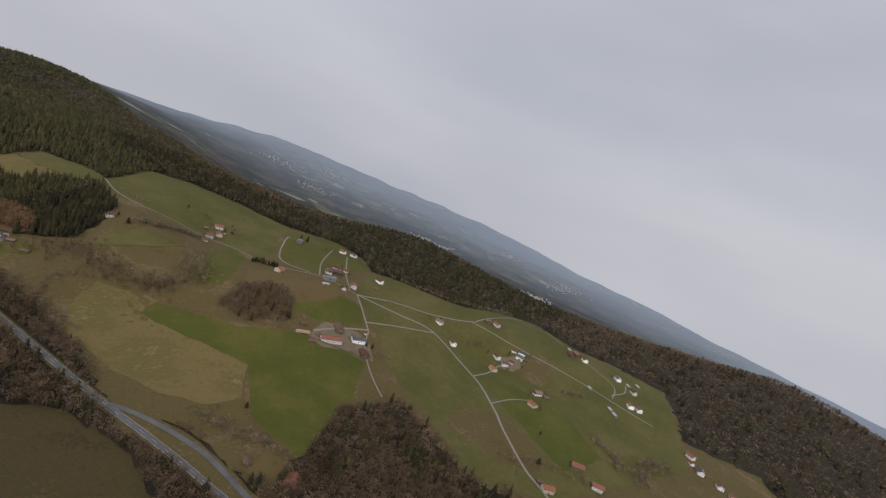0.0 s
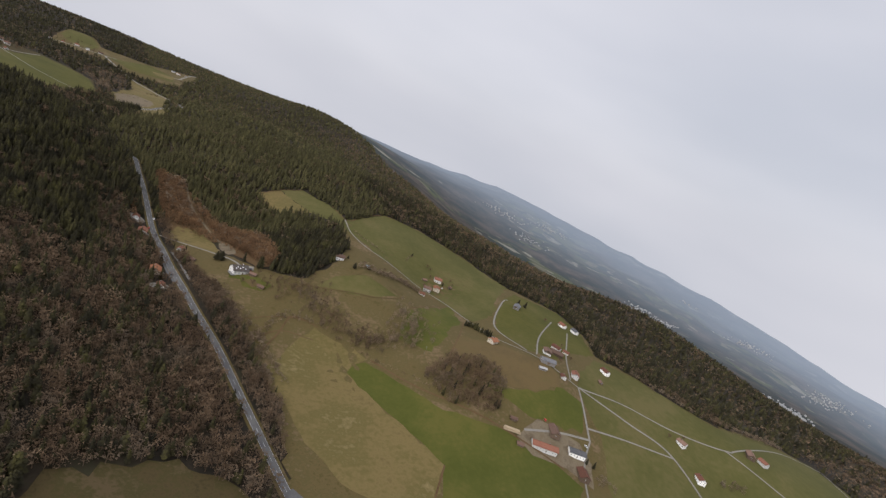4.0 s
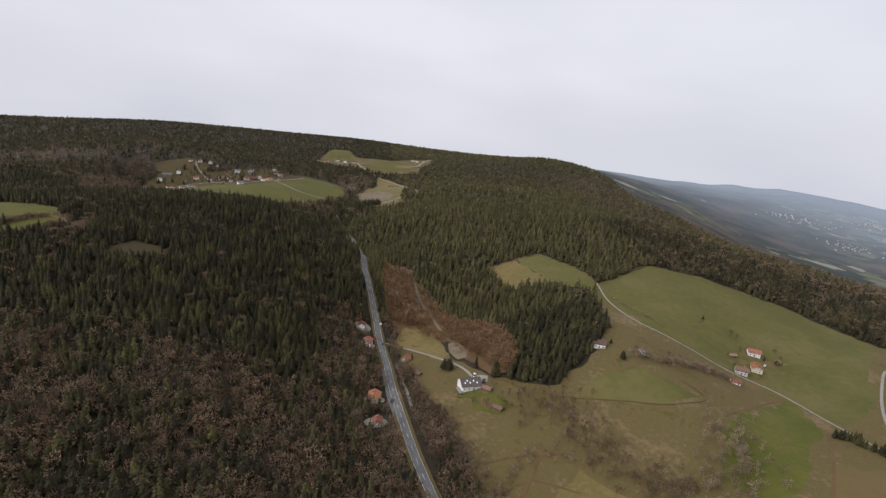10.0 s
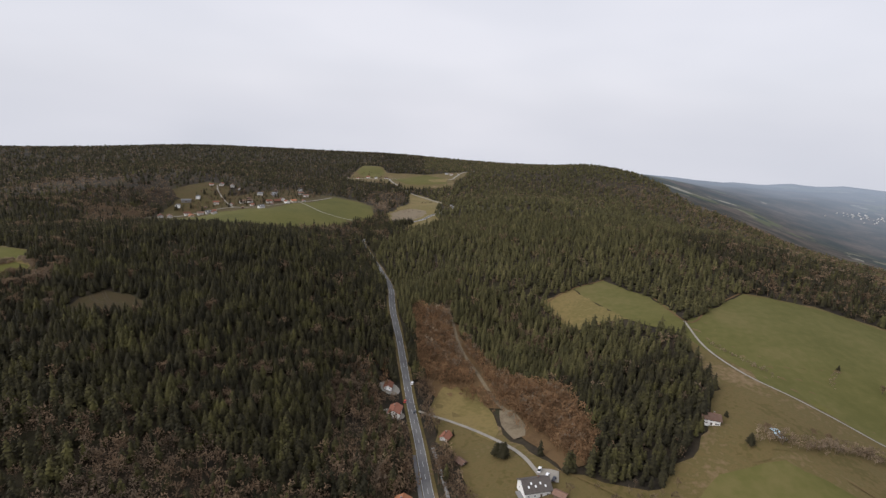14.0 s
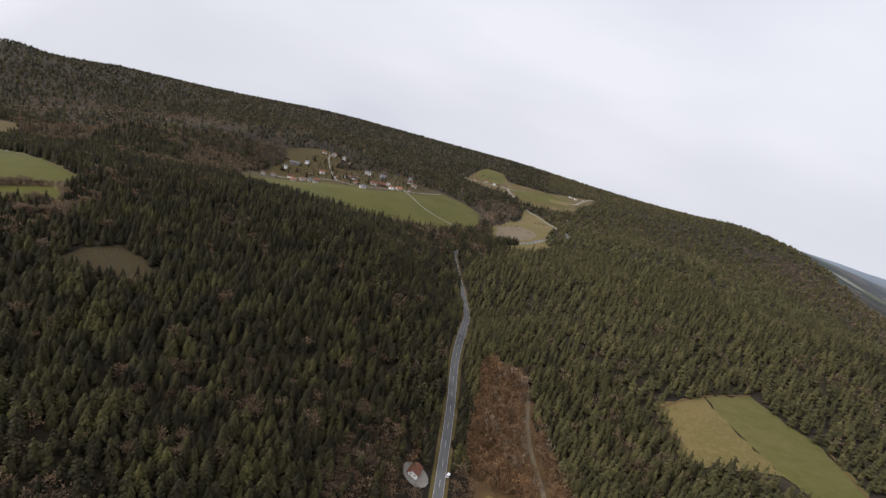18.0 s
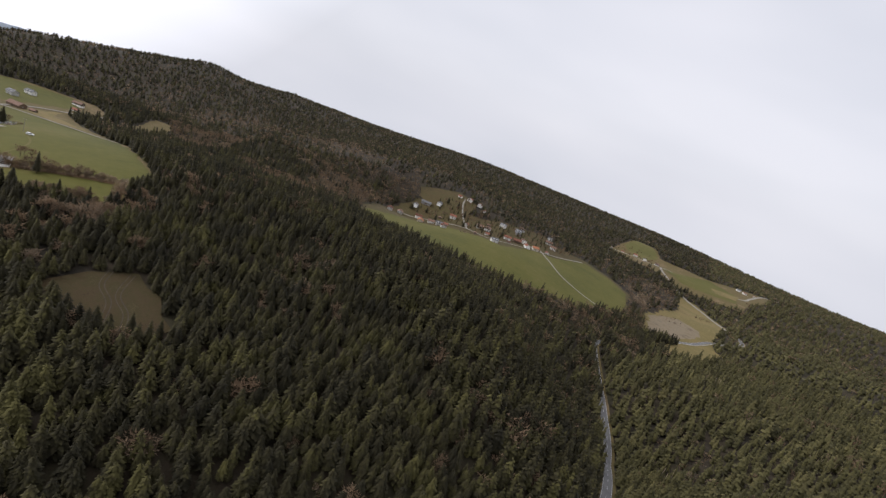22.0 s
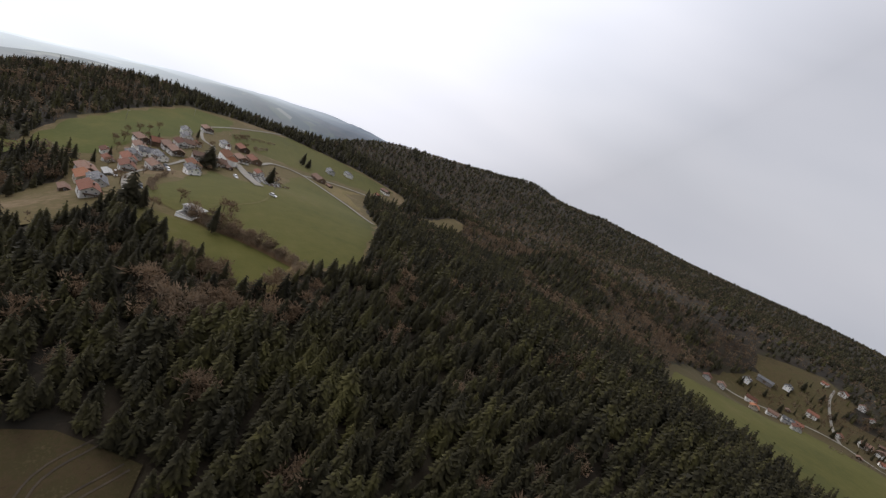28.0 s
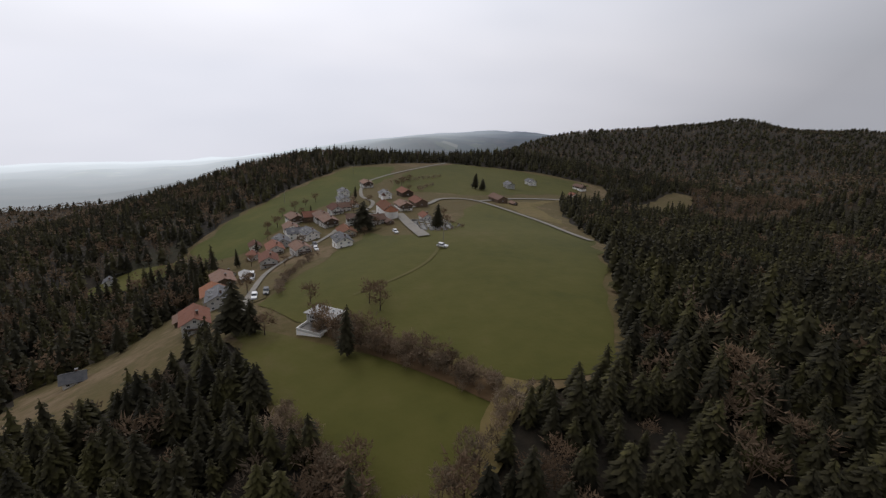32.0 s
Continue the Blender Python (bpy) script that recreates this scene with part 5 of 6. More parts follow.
PLACES = {
    "white_red": [(387, -415, 105), (620, -490, 55), (635, -160, 75), (413, -20, 45), (496, -2, 85), (502, -156, 55), (-22, 253, 80), (351, 213, -25), (558, -207, 60), (719, -298, 40), (715, -387, 45), (-399, 251, 20), (-474, 255, 15), (-564, 275, 25), (656, -395, 35), (534, 119, 90), (431, 34, 105), (-496, 253, 20), (587, -530, 20), (-465, 811, 120), (-446, 872, 35), (-388, 853, 125), (-412, 925, 20), (-436, 1021, 100), (-311, 934, 30), (-279, 948, 130), (-181, 1616, 15)],
    "white_brown": [(-527, 300, 110), (181, 191, -20), (316, 182, -30), (555, -223, 135), (522, -114, 90), (-484, 267, 30), (-533, 254, 20), (662, -407, 35), (-570, 279, 110), (-465, 843, 120), (-420, 869, 35), (-414, 1023, 110), (-362, 930, 35), (-294, 970, 120), (-262, 1047, 20), (-243, 1584, 100), (105, 1742, 15)],
    "white_slate": [(-596, 277, 20), (-423, 250, 15), (-481, 286, 20), (-513, 267, 30), (-507, 254, 20), (-520, 259, 110), (731, -356, 40), (592, -230, 95), (-690, 413, 10), (-720, 441, 20), (-608, 305, 15), (550, 106, 85), (605, -227, 105), (-626, 275, 15), (591, -505, 20), (-475, 900, 110), (-306, 866, 40), (-287, 1100, 110), (-346, 992, 10), (-153, 1600, 105), (-405, 870, 35), (-455, 945, 110), (-322, 1010, 25), (89, 1752, 190)],
    "cream_orange": [(326, -380, -50), (-13, 154, 85), (328, 41, 15), (336, 188, 60), (477, -302, 65), (523, -220, 60), (-505, 286, 20), (-438, 243, 20), (-270, 966, 40), (-430, 853, 120)],
    "chalet": [(-662, 290, 20), (-562, 316, 20), (-535, 274, 25), (523, -291, 145), (398, 19, 50), (-459, 240, 25), (-724, 491, 30), (-533, 289, 100), (-547, 269, 20), (-556, 252, 30), (-349, 935, 100), (-325, 1037, 110), (-120, 1604, 10), (-277, 1065, 200)],
    # the first spot is the churchyard chapel, built as a cottage
    "cottage": [(-530, 327, 20), (-29, 282, 85), (15, 223, 60), (-10, 121, 85), (295, 161, -20), (-689, 472, 20), (-473, 237, 60), (385, -26, 55), (-494, 244, 30), (570, -227, 95), (600, -215, 125), (446, 29, 115), (-515, 239, 20), (-580, 285, 20), (581, -545, 20), (602, -493, 30), (-400, 882, 35), (-380, 918, 100), (-335, 905, 40), (-254, 990, 120), (-455, 1015, 0), (-395, 1010, 110), (-213, 1600, 0), (130, 1765, 90)],
    "dark_cottage": [(-392, 220, 115), (-506, 171, 20)],
    "long_farm": [(296, -103, -30)],
    "hall": [(336, -111, -30)],
    "red_barn": [(-618, 319, 20), (-576, 326, 20), (121, -246, 30), (400, -388, 115), (327, -132, 60), (705, -277, 40), (-554, 263, 110), (-298, 946, 40)],
    "brown_barn": [(-612, 386, 20), (321, -89, 60), (627, -147, 35), (417, 20, 135), (726, -282, 40)],
    "grey_barn": [(463, 154, 40), (375, -5, -25), (-318, 1000, 120), (-470, 925, 20)],
    "shed": [(74, 147, -35), (78, 124, -40), (101, -238, 20), (108, -211, 60), (331, -370, -50), (592, -502, 105), (23, 192, -50), (324, 207, 0), (367, 200, 40), (463, -23, 55), (277, -73, -30), (-602, 395, 20), (269, -98, -30), (-416, 240, 20), (-522, 250, 20), (-524, 307, 20), (597, -239, 95), (527, -304, 105), (-345, 880, 110), (-360, 960, 40), (-425, 905, 120), (-300, 915, 20)],
    "pale_shed": [(358, -16, -25), (631, -336, 45), (606, -376, 40), (598, -385, 40), (734, -375, 40), (763, -386, 40), (-459, 249, 20), (731, -266, 35)],
}
for kind, spots in PLACES.items():
    first, family = KINDS[kind]
    for k, (x, y, turn) in enumerate(spots):
        size = 0.95 if y > 690 else 0.82 if x < -330 else 0.96
        m = pose(x, y, ground_z(x, y) + 0.25, 0, 0, turn) @ Matrix.Diagonal((size, size, size * 0.8, 1))
        ob = copy_thing(first, m) if k else first
        ob.matrix_basis = m
        tagged(ob, group=family)

# the broad-roofed white house at the end of the yard track
broad = house("house", 15.5, 11.5, 4.4, 3.8, M_WHITE, M_DARKTILE, "white house with a broad dark grey-brown roof and skylights", floors=1, balcony=True)
for x, up in ((-5.2, 0.35), (-3.2, 0.6), (-1.0, 0.35), (2.2, 0.55), (4.8, 0.3)):
    y = -5.75 * (1 - up)
    part("skylight", mesh_of("skylight", [(x + a, y + b, 4.4 + 3.8 * (up + b / 5.75) + c) for c in (0.25, 0.42) for a, b in ((-0.45, -0.5), (0.45, -0.5), (0.45, 0.5), (-0.45, 0.5))], box_faces(0), M_WHITEPAINT), broad, "white-framed skylight")
part("terrace", boxes("terrace", M_CONCRETE, (-8.6, -3.0, -0.6, 4.0, 9.0, 0.7)), broad)
broad.matrix_basis = pose(61, 154, ground_z(61, 154) + 0.3, 0, 0, 12)
tagged(broad, group="houses with grey roofs")

timber = tagged(new("timber_stack"), "long stack of pale sawn timber beside the farm", "timber stack")
for k in range(5):
    part("board_layer", boxes("board_layer", M_TIMBER, (0.15 * (k % 2), 0.1 * (k % 3), 0.1 + 0.42 * k, 17 - 0.6 * k, 5.2 - 0.5 * k, 0.38)), timber)
for x in (-6, 0, 6):
    part("bearer", boxes("bearer", M_WOOD, (x, 0, -0.5, 0.3, 5.4, 0.62)), timber)
timber.matrix_basis = pose(268, -84, ground_z(268, -84) + 0.45, 0, 0, -30)

# ---- single trees, hedges and copses ----
def split_tree(name, kind, shape, material, label):
    """A tree as a thing with its trunk and crown, a metre high."""
    v, f = shape
    base = tagged(new(name), label, "tree")
    ring = []
    for h, r in ((-0.03, 0.02), (0.0, 0.017), (0.3, 0.011), (0.62, 0.005)):
        ring += [(r * math.cos(a), r * math.sin(a), h) for a in np.arange(6) * math.pi / 3]
    part("trunk", mesh_of("trunk", ring, [(6 * i + j, 6 * i + (j + 1) % 6, 6 * i + 6 + (j + 1) % 6, 6 * i + 6 + j) for i in range(3) for j in range(6)], M_BARK), base)
    part("crown", fast_mesh("crown", v, f, material, np.full(len(v), 0.45)), base)
    return base


def plant(first, k, x, y, h, wide, turn, group, label=""):
    m = pose(x, y, ground_z(x, y) + 0.1, 0, 0, turn) @ Matrix.Diagonal((h * wide, h * wide, h, 1))
    ob = copy_thing(first, pose(0, 0, 0)) if k else first
    ob.matrix_basis = m
    tagged(ob, label, group=group)


rnd = np.random.RandomState(11)
SPRUCES_VILLAGE = [(-486, 238, 9, 0.8, 0), (-502, 243, 8, 0.8, 0), (-450, 233, 12, 0.75, 0), (-457, 229, 13, 0.75, 0), (-445, 230, 9, 0.8, 0), (-560, 261, 8, 0.8, 0),
    (-613, 284, 9, 0.8, 0), (584, -215, 8, 0.8, 0), (356, 204, 6, 0.9, 0), (-513, 294, 16, 1.9, 0), (-492, 330, 12.5, 1.25, 1), (-362, 297, 12.5, 0.8, 1),
    (-386, 266, 15, 1.5, 0), (-383, 271, 10, 1.2, 0), (-474, 223, 14, 1.2, 0), (-476, 231, 13, 1.1, 0), (-469, 217, 11, 1.2, 0), (-411, 223, 11, 1.0, 0),
    (-668, 379, 13, 1.3, 0)]
SPRUCES_VALLEY = [(-663, 384, 10, 1.4, 0), (-672, 386, 8, 1.5, 0), (326, 262, 5, 1.4, 0), (46, 193, 11, 1.5, 0), (50, 190, 12.5, 1.5, 0), (49, 195, 9, 1.5, 0),
    (191, 166, 8.5, 1.5, 0), (193, 194, 5, 1.4, 0), (20, 225, 6, 0.8, 0), (9, 230, 5, 0.8, 0), (477, 167, 11, 1.2, 0), (488, 162, 11, 1.3, 0), (348, -126, 8, 1.0, 0),
    (342, -121, 7, 1.0, 0), (359, -357, 8, 1.5, 0), (419, -336, 5, 1.3, 0), (146, -157, 7, 1.1, 0), (-472, 887, 12, 1.1, 0), (-451, 901, 11, 1.1, 0)]
SPRUCES_HAMLET = [(-450, 964, 13, 1.2, 0), (-429, 966, 12, 1.2, 0), (-403, 947, 12, 1.2, 0), (-425, 890, 11, 1.2, 0), (-363, 925, 12, 1.2, 0), (-321, 932, 11, 1.2, 0),
    (-378, 900, 10, 1.2, 0)]
SPRUCES = SPRUCES_VILLAGE + SPRUCES_VALLEY + SPRUCES_HAMLET
spruce_first = split_tree("spruce_tree", 0, fine_spruce[0], M_SPRUCE, "single dark green spruce on open grass")
for k, (x, y, h, wide, slim) in enumerate(SPRUCES):
    plant(spruce_first, k, x, y, h, wide * 1.75, 50 * k, "single spruces", "slim dark spruce standing alone beside a hedge" if slim else "")
TREES_VILLAGE = [(-446, 254), (-480, 246), (-501, 265), (-541, 263), (-564, 286), (-584, 295), (-428, 258), (-463, 264), (-485, 250), (-526, 243), (-551, 243), (-571, 254),
    (-594, 284), (-517, 300), (-501, 295), (576, -214), (582, -233), (611, -238), (550, -194), (538, -298), (499, -287), (735, -258), (673, -378), (720, -348), (404, 0),
    (436, 12), (453, 45), (362, 196), (329, 174), (376, 216), (-391, 301), (-394, 304), (-385, 304), (-397, 284), (-380, 275), (-599, 252), (-587, 247), (-577, 241),
    (-564, 250), (-553, 237), (-544, 239), (-611, 257), (-657, 315), (-665, 318), (-673, 320), (-684, 325), (-638, 323), (239, 178), (248, 176)]
TREES_VALLEY = [(207, 176), (348, 236), (344, 240), (338, 216), (373, 205), (314, 189), (70, 127), (90, 106), (61, 133), (152, 174), (453, 147), (495, 121), (520, 115),
    (509, -103), (531, -109), (542, -234), (570, -245), (496, -306), (473, -313), (510, -286), (-326, 301), (-322, 300), (-528, 337), (-493, 334)]
BARE_TREES = TREES_VILLAGE + TREES_VALLEY
bare_first = split_tree("bare_tree", 0, fine_bare[0], M_BARE, "leafless grey-brown fruit tree in a garden")
for k, (x, y) in enumerate(BARE_TREES):
    plant(bare_first, k, x, y, rnd.uniform(5, 8.5), rnd.uniform(1.1, 1.5), 70 * k, "leafless garden trees")
budding_first = split_tree("willow", 0, fine_bare[1], M_TWIG_OCHRE, "willow bush with ochre budding twigs")
for k, (x, y) in enumerate([(214, 168), (254, 168), (277, 168), (-468, 233), (230, 165)]):
    plant(budding_first, k, x, y, rnd.uniform(5, 7.5), 1.4, 33 * k, "budding willows")


def along(pts, gap, spread):
    c = curve_points(pts, gap)
    return c[:, 0] + rnd.normal(0, spread, len(c)), c[:, 1] + rnd.normal(0, spread, len(c))


def hedge(pts, gap, spread, low, high, label, material=None, shapes=None, wide=1.25):
    x, y = along(pts, gap, spread)
    woods("hedge", shapes or (fine_bare if -420 < pts[0][0] < -300 else main_bare), x, y, rnd.uniform(low, high, len(x)), rnd.uniform(0.9, 1.2, len(x)) * wide, material or M_SCRUB, rnd, label, "hedge", 0.1)


hedge([(-339, 330), (-331, 323), (-326, 321), (-319, 316), (-313, 309)], 1.3, 2.2, 3, 7, "brown bushes at the meadow's end", wide=1.0)
hedge([(-314, 304), (-327, 295), (-341, 285)], 1.2, 1.8, 3, 7, "brown bushes along the wood's edge")
hedge([(-380, 288), (-367, 299), (-357, 309), (-349, 317), (-340, 326)], 0.55, 1.7, 2.5, 6.0, "leafless brown hedge between two meadows", wide=1.1)
hedge([(-378, 290), (-367, 300), (-357, 310), (-349, 318)], 3.2, 1.2, 6.0, 9.0, "slender bare trees rising from a hedge", M_BARE)
hedge([(89, 135), (108, 127), (128, 114), (133, 87), (158, 58), (183, 33)], 0.6, 9.0, 5, 11, "thin leafless trees along a stream", M_BARE, wide=0.9)
hedge([(185, 57), (199, 45), (216, 49), (233, 76), (238, 96)], 0.6, 11.0, 5, 12, "bare streamside trees in rough grass", wide=0.9)
hedge([(200, 171), (225, 166), (254, 167), (280, 168), (291, 157)], 1.0, 3.0, 5, 8.5, "row of bushes below the lane")
hedge([(56, 44), (71, 61), (91, 82), (110, 81), (124, 74)], 1.0, 2.6, 2.5, 5, "leafless bushes round a straw field")
hedge([(167, 26), (195, -6), (216, -34), (258, -77)], 2.4, 1.5, 1.2, 3.0, "low hedge along a field edge")
hedge([(36, 129), (46, 97), (60, 67), (67, 36), (75, -3)], 0.7, 4.0, 3, 6.5, "scrub of pale bare trees")
hedge([(319, 87), (328, 79), (334, 65), (338, 57)], 1.1, 1.4, 6, 9.5, "dense dark conifer windbreak", M_SPRUCE, fine_spruce, 1.5)
hedge([(238, 297), (249, 270), (264, 247)], 1.6, 1.6, 2, 4, "brown bushes beside the lane")
hedge([(304, 241), (315, 253), (325, 260)], 1.6, 1.0, 1.5, 3, "low bushes on a meadow bank")
hedge([(-638, 330), (-656, 336), (-671, 345)], 1.3, 1.2, 2.5, 4.5, "dense brown hedge behind barns")
hedge([(-410, 272), (-442, 270), (-467, 276)], 1.2, 1.0, 2, 4, "garden hedge along a village street")
hedge([(140, -167), (140, -198), (139, -233)], 1.2, 0.6, 1.2, 2.4, "straight trimmed hedge at a field edge")
hedge([(531, -166), (547, -171), (560, -179)], 1.6, 3.0, 5, 8, "clump of bare trees beside a farm")
hedge([(567, -314), (578, -323), (588, -338)], 1.5, 2.5, 5, 8, "dark bare copse in a meadow")
hedge([(490, -380), (479, -404), (475, -414), (456, -425)], 1.0, 5.0, 5, 9, "brown copse beside the lower meadows")
hedge([(454, -452), (479, -444), (519, -449), (542, -468)], 0.9, 6.0, 5, 9, "brown trees round the lower farms")
hedge([(318, -344), (332, -332), (385, -406), (369, -421)], 2.5, 5.0, 4, 8, "garden trees beside the lower farms")
hedge([(106, -149), (122, -179), (136, -218)], 0.9, 5.0, 4, 8, "brown scrub between road and fields")
hedge([(340, -144), (350, -139), (356, -148)], 1.4, 2.0, 4, 6, "small bare trees beside the farm")
hedge([(552, 66), (561, 18), (601, -37), (626, -73), (681, -101), (767, -130)], 2.2, 5.0, 6, 10, "leafless fringe of the ridge woods")
hedge([(-481, 328), (-493, 342), (-518, 338)], 1.0, 0.5, 1.2, 2.2, "low dark hedge round the churchyard")
hedge([(29, 297), (46, 271), (65, 252), (80, 208)], 0.9, 5.0, 4, 9, "rust-brown young broadleaf trees on a slope", M_RUST)


def copse(poly, cell, share, low, high, label, twigs=None, shapes=None):
    p = np.array(poly)
    x, y = grid_places(p[:, 0].min(), p[:, 0].max(), p[:, 1].min(), p[:, 1].max(), cell, rnd)
    ok = inside(poly, x, y) & (to_line(GULLY_TRACK, x, y) > 3.8)
    x, y = x[ok], y[ok]
    b = rnd.uniform(0, 1, len(x)) < share
    woods("copse", shapes or main_bare, x[b], y[b], rnd.uniform(low, high, b.sum()), rnd.uniform(1.0, 1.3, b.sum()), twigs or M_BARE, rnd, label, "copse")
    if (~b).sum():
        woods("copse", main_spruce, x[~b], y[~b], rnd.uniform(low, high, (~b).sum()), rnd.uniform(1.0, 1.3, (~b).sum()), M_SPRUCE, rnd, "dark conifers among bare trees", "copse")


copse([(-12, 401), (23, 402), (29, 360), (28, 338), (38, 309), (42, 295), (16, 296), (-4, 300)], 3.4, 1.0, 8, 13, "rust-brown young broadleaf trees beside the road", M_RUST, main_bare)
copse([(33, 369), (33, 340), (40, 311), (54, 278), (63, 258), (72, 232), (85, 176), (95, 169), (111, 187), (106, 262), (62, 303), (40, 355)], 3.3, 1.0, 9, 15, "rust-brown young trees on a leaf-strewn slope", M_RUST, main_bare)
copse([(28, 400), (46, 352), (66, 300), (104, 258), (106, 190), (92, 176), (70, 240), (48, 300), (2, 330), (0, 398)], 6.0, 1.0, 8, 14, "pale grey saplings among rust-brown trees", M_SCRUB, main_bare)
copse([(-64, 261), (-32, 257), (-28, 303), (-53, 307)], 4.6, 0.95, 5, 9, "orange-brown bare trees behind roadside houses", M_RUST, main_bare)
copse([(-36, 129), (-14, 121), (-22, 247), (-42, 248)], 4.8, 0.97, 6, 10, "bare trees behind roadside houses", M_BARE, main_bare)
copse([(28, 139), (46, 97), (65, 28), (71, -31), (59, -87), (51, -87), (49, -27), (34, 52), (19, 113)], 3.4, 0.98, 3, 7, "fuzzy grey-brown scrub along the road", M_SCRUB, main_bare)
copse([(205, -9), (253, 17), (295, -7), (289, -39), (258, -67), (215, -48)], 4.2, 0.9, 7, 12, "rounded brown copse above the crop field", M_BARE, main_bare)
copse([(-490, 870), (-430, 890), (-373, 900), (-320, 890), (-279, 985), (-240, 1040), (-225, 1115), (-300, 1120), (-362, 1010), (-443, 950)], 10.5, 0.55, 6, 12, "garden trees among hamlet houses")
copse([(-365, 858), (-335, 862), (-315, 876), (-325, 867), (-352, 844)], 4.0, 1.0, 3, 6, "grey bare bushes beside the hamlet road", M_SCRUB)
copse([(-470, 960), (-440, 1025), (-415, 1010), (-412, 945)], 12.0, 0.4, 8, 14, "dark firs and bare trees above the hamlet")
copse([(-108, 1020), (-92, 1100), (-80, 1090), (-84, 1000)], 8.0, 1.0, 10, 15, "pale rounded bare trees at a meadow corner", M_SCRUB, main_bare)
copse([(-60, 1020), (-36, 1090), (-22, 1040), (-40, 1000)], 11.0, 1.0, 3, 6, "dark bushes on a tan slope", M_BARE, main_bare)
copse([(-4, 1180), (18, 1225), (26, 1190), (12, 1160)], 9.0, 1.0, 4, 7, "dark round bushes below a hill road", M_BARE, main_bare)
copse([(-240, 1570), (-232, 1680), (-175, 1690), (-120, 1640), (-110, 1570)], 22.0, 0.7, 7, 11, "bare trees on the upland meadow", M_BARE, main_bare)
hedge([(-676, 312), (-697, 333), (-718, 355)], 1.0, 1.4, 2, 4, "brown hedge strip beside the winding road")

# ---- church, modern house, churchyard ----
church = tagged(new("church"), "white village church with an orange tiled roof and small turret", "church")
part("wall", gable_walls("wall", M_WHITE, 17, 9, 7.0, 4.2), church)
part("roof", roof_slabs("roof", M_ORANGE, 17, 9, 7.0, 4.2, 0.5), church)
apse_ring = [(8.5 + 4.3 * math.cos(a), 4.3 * math.sin(a), z) for z in (-1.5, 6.6) for a in np.linspace(-math.pi / 2, math.pi / 2, 9)]
part("apse", mesh_of("apse", apse_ring, [(i, i + 1, i + 10, i + 9) for i in range(8)], M_WHITE), church, "rounded white apse")
cone = [(8.5 + 4.8 * math.cos(a), 4.8 * math.sin(a), 6.5) for a in np.linspace(-math.pi / 2, math.pi / 2, 9)] + [(8.2, 0, 10.6)]
part("apse_roof", mesh_of("apse_roof", cone, [(i, i + 1, 9) for i in range(8)], M_ORANGE), church)
tower = part("turret", boxes("turret", M_WHITE, (-6.9, 0, 9.0, 2.3, 2.3, 4.6)), church, "small white bell turret on the ridge")
part("turret_roof", mesh_of("turret_roof", [(-8.3, -1.4, 13.6), (-5.5, -1.4, 13.6), (-5.5, 1.4, 13.6), (-8.3, 1.4, 13.6), (-6.9, 0, 16.2)], [(0, 1, 4), (1, 2, 4), (2, 3, 4), (3, 0, 4), (3, 2, 1, 0)], M_RED), tower)
part("cross", boxes("cross", M_METAL, (-6.9, 0, 16.0, 0.1, 0.1, 1.3), (-6.9, 0, 16.7, 0.6, 0.1, 0.1)), tower)
for x in (-4, 0, 4):
    window_at(church, x, -4.5, 2.2, "-y", 0.9, 2.6)
    window_at(church, x, 4.5, 2.2, "y", 0.9, 2.6)
for turn_a in (-50, 0, 50):
    part("window", WINDOW_FRAME[(0.9, 2.6)], church, "", pose(8.5 + 4.3 * math.cos(radians(turn_a)), 4.3 * math.sin(radians(turn_a)), 2.2, 0, 0, 90 + turn_a))
part("door", DOOR, church, "", pose(-9.02, 0, 0, 0, 0, 270))
church.matrix_basis = pose(-545, 306, ground_z(-545, 306) + 0.2, 0, 0, 18) @ Matrix.Diagonal((0.88, 0.88, 0.76, 1))

villa = tagged(new("modern_house"), "boxy white modern house with a pale sloping roof and walled deck", "house")
part("wall", boxes("wall", M_WHITE, (-2.6, 0, -2.5, 6.4, 8.4, 7.2)), villa)
part("roof", mesh_of("roof", [(-6.3, -5.0, 4.75), (1.5, -5.0, 5.5), (1.5, 5.0, 5.5), (-6.3, 5.0, 4.75), (-6.3, -5.0, 5.0), (1.5, -5.0, 5.75), (1.5, 5.0, 5.75), (-6.3, 5.0, 5.0)], box_faces(0), M_PALE), villa, "pale grey mono-pitch roof")
part("flue", boxes("flue", M_METAL, (-4.0, 2.0, 4.9, 0.5, 0.5, 1.2)), villa)
part("plinth", boxes("plinth", M_WHITE, (3.4, 0, -3.0, 5.6, 8.4, 3.6)), villa)
deck = part("deck", boxes("deck", M_GREYWOOD, (3.4, 0, 0.62, 5.2, 8.0, 0.12)), villa)
part("parapet", boxes("parapet", M_WHITE, (6.1, 0, 0.6, 0.25, 8.4, 1.2)), deck)
for y in (-4.1, 4.1):
    part("parapet", boxes("parapet", M_WHITE, (3.4, y, 0.6, 5.2, 0.25, 1.2)), deck)
    part("post", boxes("post", M_WHITEPAINT, (1.2, y * 0.95, 0.6, 0.2, 0.2, 4.7)), villa)
part("table", boxes("table", M_WOOD, (3.6, 1.4, 1.3, 1.6, 0.9, 0.08), (3.6, 1.4, 0.74, 0.2, 0.2, 0.56)), deck)
for y in (-2.6, 0.0, 2.6):
    window_at(villa, 0.61, y, 0.9, "x", 1.6, 1.4)
    window_at(villa, 0.61, y, 3.0, "x", 1.6, 1.4)
